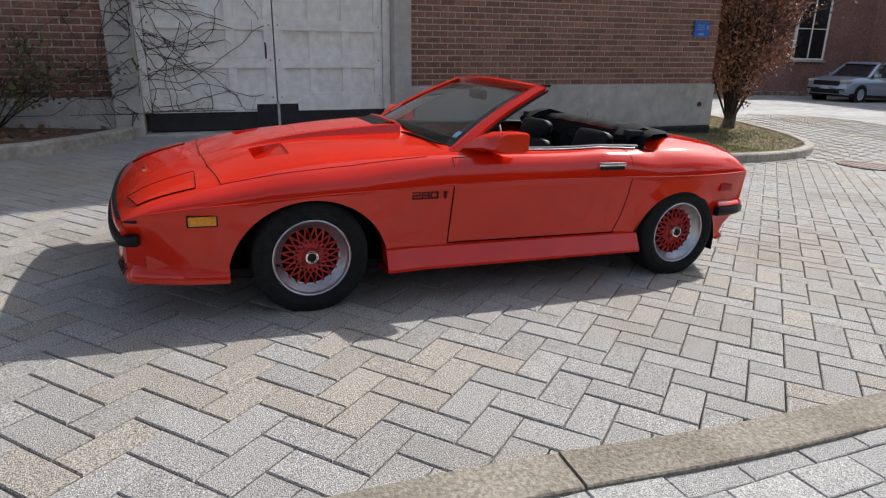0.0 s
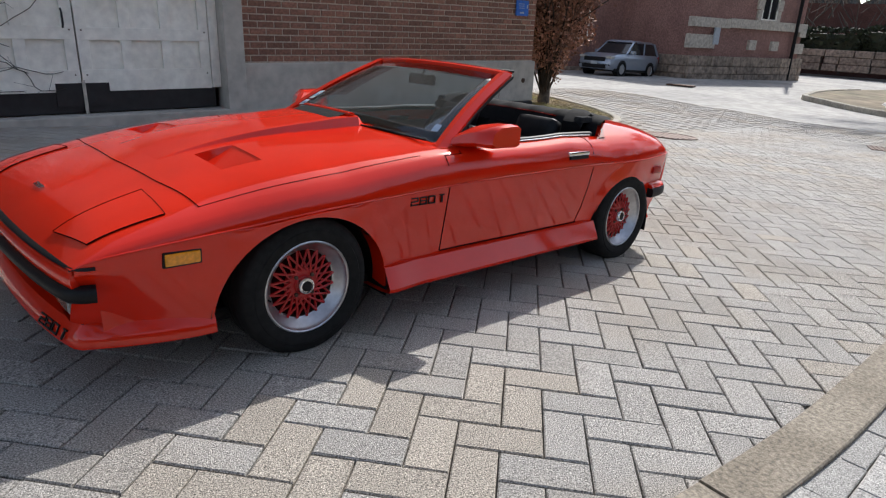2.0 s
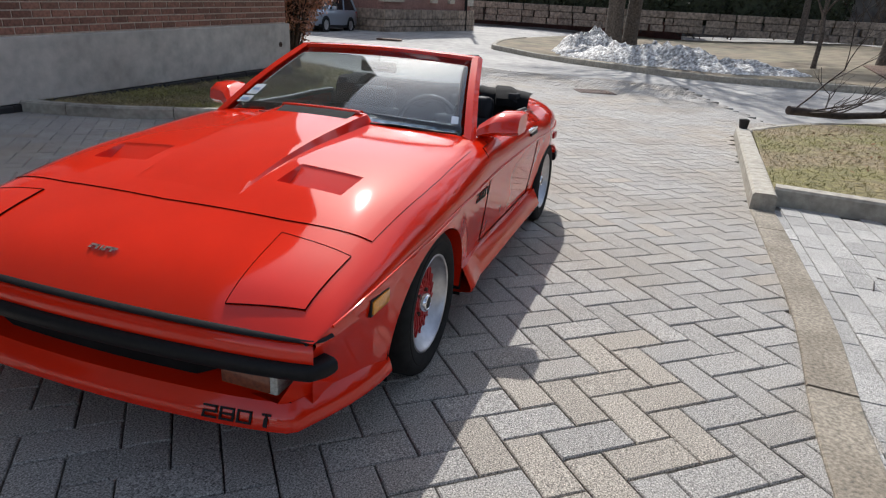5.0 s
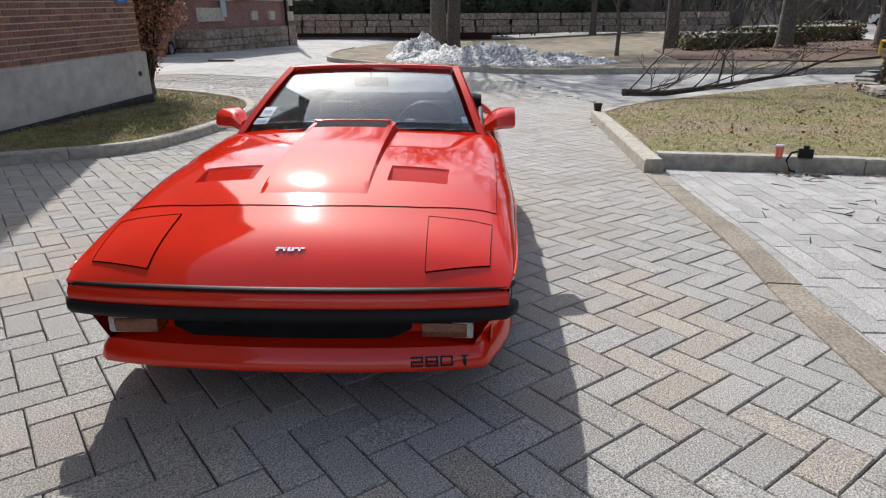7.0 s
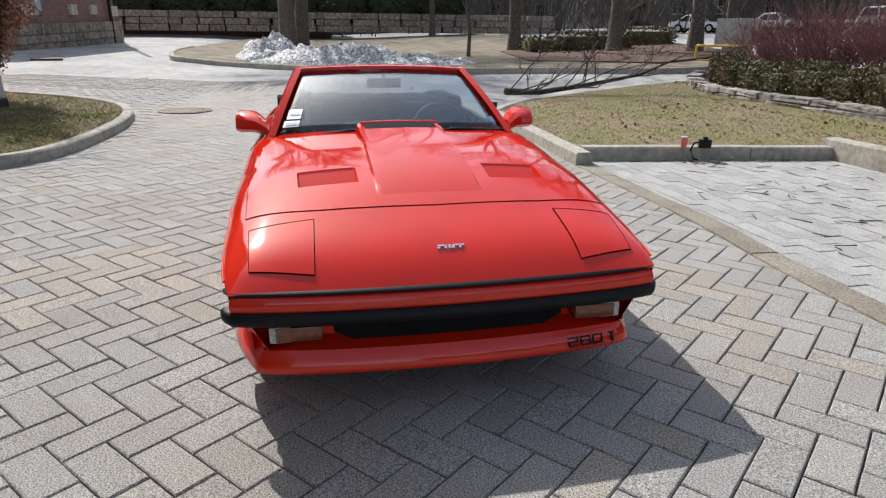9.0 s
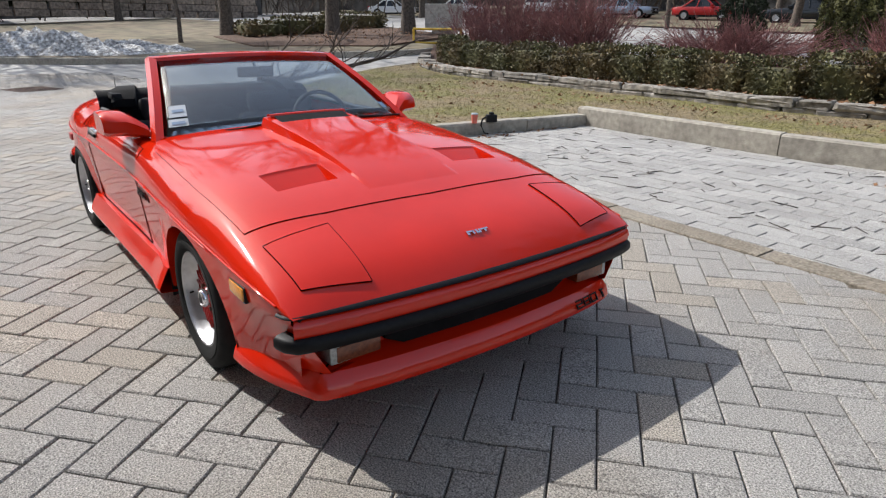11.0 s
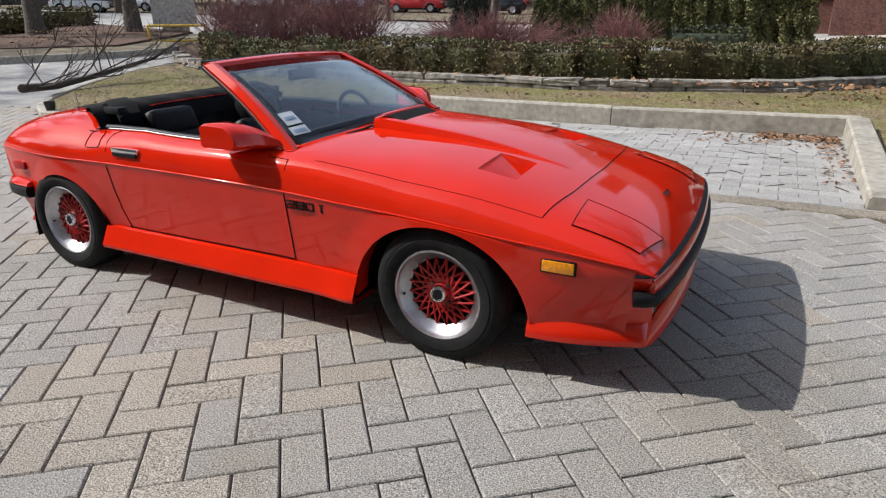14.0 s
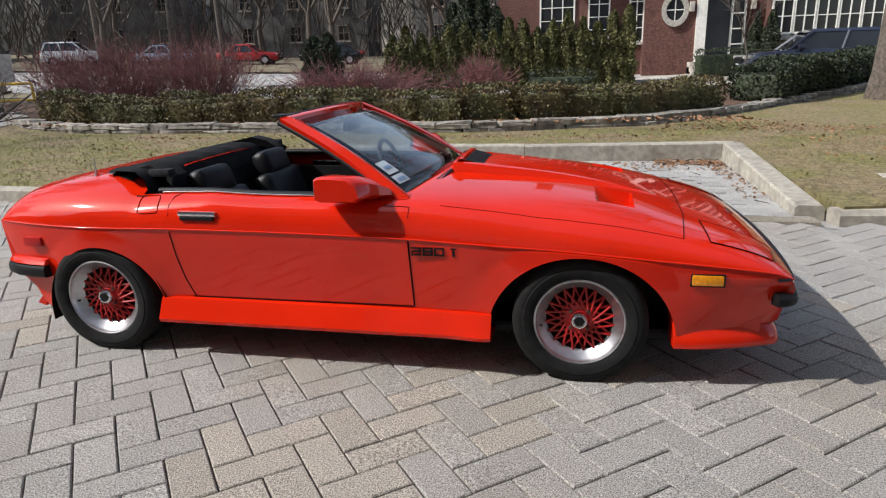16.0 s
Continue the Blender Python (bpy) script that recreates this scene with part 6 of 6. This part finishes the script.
part("viewfinder", boxed(-0.025, 0.025, -0.03, 0.03, 0.09, 0.125, bevel=0.008), M_BLACK, cm, smooth=40)
part("strap", tube([(0.07, 0, 0.06), (0.13, 0.03, 0.05), (0.17, 0.08, -0.02), (0.13, 0.10, -0.12), (0.08, 0.10, -0.13)], 0.011, 6), M_MATTBLACK, cm, smooth=60)
pt = thing("plant_pot", pose(8.05, -2.71, 0.14), "small dark pot on the kerb end", "pot")
part("pot_body", lathe([(0.0, 0.0), (0.055, 0.0), (0.075, 0.13), (0.06, 0.13)], 16), M_DARKWOOD, pt).matrix_local = pose(0, 0, 0, 90, 0, 0)


def manhole(x, y, r, square, label):
    t = thing("drain_cover", pose(x, y, rise(x, y) + 0.003, 0, 0, 20), label, "drain cover")
    if square:
        part("frame", boxed(-r, r, -r, r, -0.04, 0.010, bevel=0.008), M_IRON, t)
        for k in range(9):
            part("slot_bar", boxed(-r * 0.85, r * 0.85, -r * 0.85 + k * r * 0.2, -r * 0.77 + k * r * 0.2, 0.009, 0.020), M_IRON, t)
    else:
        part("frame", lathe([(0, 0.008), (r * 0.9, 0.008), (r * 0.9, 0.014), (r, 0.014), (r, -0.04)], 32), M_IRON, t).matrix_local = pose(0, 0, 0, 90, 0, 0)
        for k in range(9):
            a = -r * 0.72 + k * r * 0.18
            hl = math.sqrt(max(0.01, (r * 0.8) ** 2 - a * a))
            part("slot_bar", boxed(-hl, hl, a - 0.02, a + 0.02, 0.008, 0.016), M_IRON, t)


manhole(9.8, 2.72, 0.48, False, "round rusty iron drain cover in the paving")
manhole(23.4, 9.6, 0.5, True, "square dark iron drain cover in the lane")
manhole(13.4, 0.0, 0.42, True, "square dark iron drain cover in the lane")
manhole(-3.6, -3.6, 0.32, False, "rusty round cover in a concrete pad")
draped("concrete_pad", [(-3.0, -3.0), (-3.1, -4.1), (-4.3, -4.2), (-4.3, -3.1)], 0.12, M_CONC, "pale concrete pad round a rusty cover", "pad")

# bits of twig blown over the bay
rng = np.random.default_rng(97)
segs = []
for k in range(90):
    b = np.array([rng.uniform(-1.7, 3.4), rng.uniform(-5.4, -2.9), 0.008])
    a = rng.uniform(0, 2 * math.pi)
    e = b + np.array([math.cos(a), math.sin(a), rng.uniform(0.0, 0.05)]) * rng.uniform(0.04, 0.22)
    segs.append((b, e, 0.005, 0.003))
tagged(sticks_mesh("twig_litter", segs, M_DARKBARK), "short dark twigs scattered over the bay pavers", "twigs", kind="stuff")

# dead leaves in corners and on the beds, grass on the lawns
def litter(name, regions, size, material, seed, label, z):
    rng = np.random.default_rng(seed)
    pts = []
    for x0, x1, y0, y1, n in regions:
        p = np.column_stack([rng.uniform(x0, x1, n), rng.uniform(y0, y1, n)])
        pts += [(x, y, rise(x, y) + z + rng.uniform(0, 0.012)) for x, y in p]
    ob = scatter_mesh(name, pts, size, material, rng, flat=True)
    return tagged(ob, label, "leaves", kind="stuff")


litter("dead_leaves", [(-1.85, -1.0, -5.75, -5.3, 520), (-1.85, -0.4, -5.6, -4.9, 160), (-1.85, -1.6, -5.6, -3.2, 120), (3.4, 3.65, -5.5, -3.6, 90)], 0.024, M_LEAF, 301, "drift of dry brown leaves in the bay corner", 0.01)
litter("dead_leaves", [(-1.4, -0.9, 5.9, 6.9, 160), (-4, -1.6, 4.6, 6.5, 350)], 0.04, M_LEAF, 302, "dry brown leaves by the garage corner", 0.12)
litter("dead_leaves", [(-6.0, -1.2, -11.0, -8.4, 1400), (-8, -3, -9.0, -5.0, 500), (-2, 9, -8.0, -7.4, 420), (-9, -4, -10, -4, 220), (4.5, 9, -7.5, -3.5, 220)], 0.03, M_LEAF, 303, "scattered dry leaves on the lawn", 0.125)
litter("dead_leaves", [(-3, 12, -9.5, -8.6, 700), (18.5, 28, -16, -9, 700)], 0.05, M_LEAF, 304, "dry red-brown leaves on the planting bed", 0.28)


def inside(x, y, poly):
    c = False
    j = len(poly) - 1
    for i in range(len(poly)):
        if (poly[i][1] > y) != (poly[j][1] > y) and x < (poly[j][0] - poly[i][0]) * (y - poly[i][1]) / (poly[j][1] - poly[i][1]) + poly[i][0]:
            c = not c
        j = i
    return c


def grass(name, poly, n, seed, z, label):
    rng = np.random.default_rng(seed)
    xs_, ys_ = [p[0] for p in poly], [p[1] for p in poly]
    segs = []
    while len(segs) < n:
        x, y = rng.uniform(min(xs_), max(xs_)), rng.uniform(min(ys_), max(ys_))
        if inside(x, y, poly):
            h = rng.uniform(0.012, 0.045)
            b = np.array([x, y, rise(x, y) + z - 0.004])
            segs.append((b, b + np.array([rng.normal() * 0.03, rng.normal() * 0.03, h]), 0.0045, 0.0012))
    ob = sticks_mesh(name, segs, M_BLADE)
    return tagged(ob, label, "grass", kind="stuff")


grass("grass", LAWN, 42000, 311, 0.115, "short patchy winter grass blades on the lawn")
grass("grass", ISLAND_LAWN, 16000, 312, 0.10, "short patchy winter grass blades on the island")

# ---- bricks and pavers, piece by piece ----
def chamfered(l, w, h, c, bm=None, m=None):
    """A block with a chamfered top edge and no bottom."""
    bm = bm or bmesh.new()
    a = [(-l / 2, -w / 2), (l / 2, -w / 2), (l / 2, w / 2), (-l / 2, w / 2)]
    b = [(-l / 2 + c, -w / 2 + c), (l / 2 - c, -w / 2 + c), (l / 2 - c, w / 2 - c), (-l / 2 + c, w / 2 - c)]
    pts = [Vector((x, y, -h)) for x, y in a] + [Vector((x, y, -c)) for x, y in a] + [Vector((x, y, 0)) for x, y in b]
    vs = [bm.verts.new(m @ p if m is not None else p) for p in pts]
    for o in (0, 4):
        for i in range(4):
            j = (i + 1) % 4
            bm.faces.new((vs[o + i], vs[o + j], vs[o + 4 + j], vs[o + 4 + i]))
    bm.faces.new(vs[8:12])
    return bm


def many_blocks(name, items, l, w, h, c, material, parent):
    """Joined chamfered blocks at poses, built straight from arrays."""
    a = [(-l / 2, -w / 2), (l / 2, -w / 2), (l / 2, w / 2), (-l / 2, w / 2)]
    b = [(-l / 2 + c, -w / 2 + c), (l / 2 - c, -w / 2 + c), (l / 2 - c, w / 2 - c), (-l / 2 + c, w / 2 - c)]
    base = np.array([(x, y, -h) for x, y in a] + [(x, y, -c) for x, y in a] + [(x, y, 0) for x, y in b])
    face = []
    for o in (0, 4):
        for i in range(4):
            j = (i + 1) % 4
            face.append((o + i, o + j, o + 4 + j, o + 4 + i))
    face.append((8, 9, 10, 11))
    verts, faces = [], []
    for k, m in enumerate(items):
        mm = np.array(m)
        verts.append(base @ mm[:3, :3].T + mm[:3, 3])
        faces += [tuple(i + 12 * k for i in f) for f in face]
    me = bpy.data.meshes.new(name)
    me.from_pydata(np.concatenate(verts).tolist(), [], faces)
    me.materials.append(material)
    ob = new(name, me)
    ob.parent = parent
    return tagged(ob, kind="stuff")


random.seed(77)
pav = tagged(new("paving"), "grey concrete herringbone pavers with sandy joints", "paving", kind="structure")
PW, PL, GAP = 0.150, 0.300, 0.006
D1, D2 = Vector((-0.7683, -0.6401, 0)), Vector((-0.6401, 0.7683, 0))
ORG = Vector((-0.7010, 0.8123, 0))
FIELD = [(-9, -4.0), (-5.5, -3.0), (-3.2, -2.45), (-2.1, -2.16)] + [(x, y - 0.02) for x, y in FLUSH[3:]] + [(8.1, -2.65), (9.7, -3.5), (18.5, -1.5), (21.0, 2.5)] + \
        [(15.5, 10.0), (12.7, 9.5)] + ISLAND[::-1][1:] + [(3.3, 6.3), (-0.85, 6.6)] + BED_L[::-1] + [(-9, 1.6)]
draped("paving_bed", [(min(x, 8.5), y) for x, y in FIELD if x < 9.0 or y < 3.0], -0.02, M_JOINT, "dark sandy bed under the pavers", "paving bed")
near, far = [], []
me_p = {}
rng = np.random.default_rng(401)
for i in range(-150, 90):
    for j in range(-90, 110):
        k = (i + j) % 4
        if k not in (0, 2):
            continue
        if k == 2:
            c = ORG + D1 * PW * (i + 1) + D2 * PW * (j + 0.5)
            ax = D1
        else:
            c = ORG + D1 * PW * (i + 0.5) + D2 * PW * (j + 1)
            ax = D2
        if not (-8.5 < c.x < 17 and -4 < c.y < 9.5) or not inside(c.x, c.y, FIELD):
            continue
        m = Matrix.Translation((c.x, c.y, rise(c.x, c.y) + rng.normal() * 0.0012)) @ Matrix.Rotation(math.atan2(ax.y, ax.x), 4, "Z") @ Matrix.Rotation(rng.normal() * 0.006, 4, "X") @ Matrix.Rotation(rng.normal() * 0.004, 4, "Y") @ Matrix.Rotation(rng.normal() * 0.006, 4, "Z")
        stain = 1.0 - ((c.x + 0.05) / 1.1) ** 2 - ((c.y + 1.58) / 0.42) ** 2
        tan = max(noise.noise(Vector((c.x * 0.55, c.y * 0.55, 4.0))), 0.5 * stain) + rng.normal() * 0.18 > 0.36
        (near if -1.9 < c.x < 2.7 and (-2.3 < c.y < -0.95 or 0.95 < c.y < 2.25) else far).append((tan, m))
protos = []
for mat_ in (M_PAVER, M_PAVER2):
    me = bpy.data.meshes.new("paver")
    bm = chamfered(PL - GAP, PW - GAP, 0.05, 0.005)
    bm.to_mesh(me)
    bm.free()
    me.materials.append(mat_)
    protos.append(me)


random.shuffle(near)
for tan, m in near[:300]:
    ob = new("paver", protos[1 if tan else 0])
    ob.parent, ob.matrix_local = pav, m
far += near[300:]
many_blocks("pavers", [m for tan, m in far if not tan], PL - GAP, PW - GAP, 0.05, 0.005, M_PAVERJ, pav)
M_PAVER2J = mat("tan_concrete_pavers_joined", (0.36, 0.322, 0.272), 0.85, vary=0.55, scale=165, bump=0.006, bscale=220, rand=0.09, island=True, fleck=0.5)
many_blocks("tan_pavers", [m for tan, m in far if tan], PL - GAP, PW - GAP, 0.05, 0.005, M_PAVER2J, pav)

bay = tagged(new("bay_paving"), "weathered grey pavers of the parking bay in running rows", "paving", kind="structure")
draped("bay_bed", [(-1.95, -5.85), (0.78, -5.6), (3.5, -5.6), (3.95, -2.6), (2.4, -2.5), (1.2, -2.48), (-1.95, -2.36)], -0.012, M_JOINT, "dark sandy bed under the bay pavers", "paving bed")
BAYF = [(-1.95, -5.86), (0.78, -5.58), (3.5, -5.6), (3.92, -2.62)] + FLUSH[::-1][2:-1] + [(-1.95, -2.42)]
items = []
for j in range(24):
    for i in range(22):
        x, y = -1.85 + 0.292 * (i + (0.5 if j % 2 else 0)), -5.78 + 0.152 * j
        if inside(x, y, BAYF):
            items.append(pose(x, y, 0.002 + rng.normal() * 0.002, 0, 0, rng.normal() * 0.8))
M_BAYPAVER = mat("pale_weathered_bay_pavers", (0.39, 0.378, 0.356), 0.85, vary=0.4, scale=150, bump=0.006, bscale=220, rand=0.12, second=(0.35, 0.338, 0.318), sscale=1.6, where=0.55, island=True, fleck=0.4)
many_blocks("pavers", items, 0.287, 0.147, 0.05, 0.004, M_BAYPAVER, bay)

# bricks of the garage building
BL, BH, BJ = 0.232, 0.074, 0.018
items_near, items_far, clipped = [], [], {}


def course(u0, u1, z, odd, near):
    """One row of bricks between two ends, with cut bricks where it meets them."""
    u = u0 - ((BL + BJ) / 2 if odd else 0)
    while u < u1:
        a, b = max(u, u0), min(u + BL, u1)
        if b - a > 0.03:
            m = pose((a + b) / 2, rng.normal() * 0.0015, z) @ pose(0, 0, 0, -90, 0, 0)
            if b - a > BL - 0.001:
                (items_near if near and (a + b) / 2 < 4.2 else items_far).append(m)
            else:
                clipped.setdefault(round(b - a, 3), []).append(m)
        u += BL + BJ


for j in range(30):
    z = 1.115 + BJ + j * (BH + BJ) + BH / 2
    course(0.012, V0 - 0.28, z, j % 2, j < 19)
for j in range(34):
    z = 1.005 + BJ + j * (BH + BJ) + BH / 2
    course(V1 + 0.36, V1 + 7.0, z, j % 2, False)
for k, v in clipped.items():
    many_blocks("cut_bricks", v, k, BH, 0.02, 0.004, M_BRICKJ, wall_n)
me = bpy.data.meshes.new("brick")
bm = chamfered(BL, BH, 0.02, 0.004)
bm.to_mesh(me)
bm.free()
me.materials.append(M_BRICK)
for m in items_near[:300]:
    ob = new("brick", me)
    ob.parent, ob.matrix_local = wall_n, m
many_blocks("bricks", items_far + items_near[300:], BL, BH, 0.02, 0.004, M_BRICKJ, wall_n)
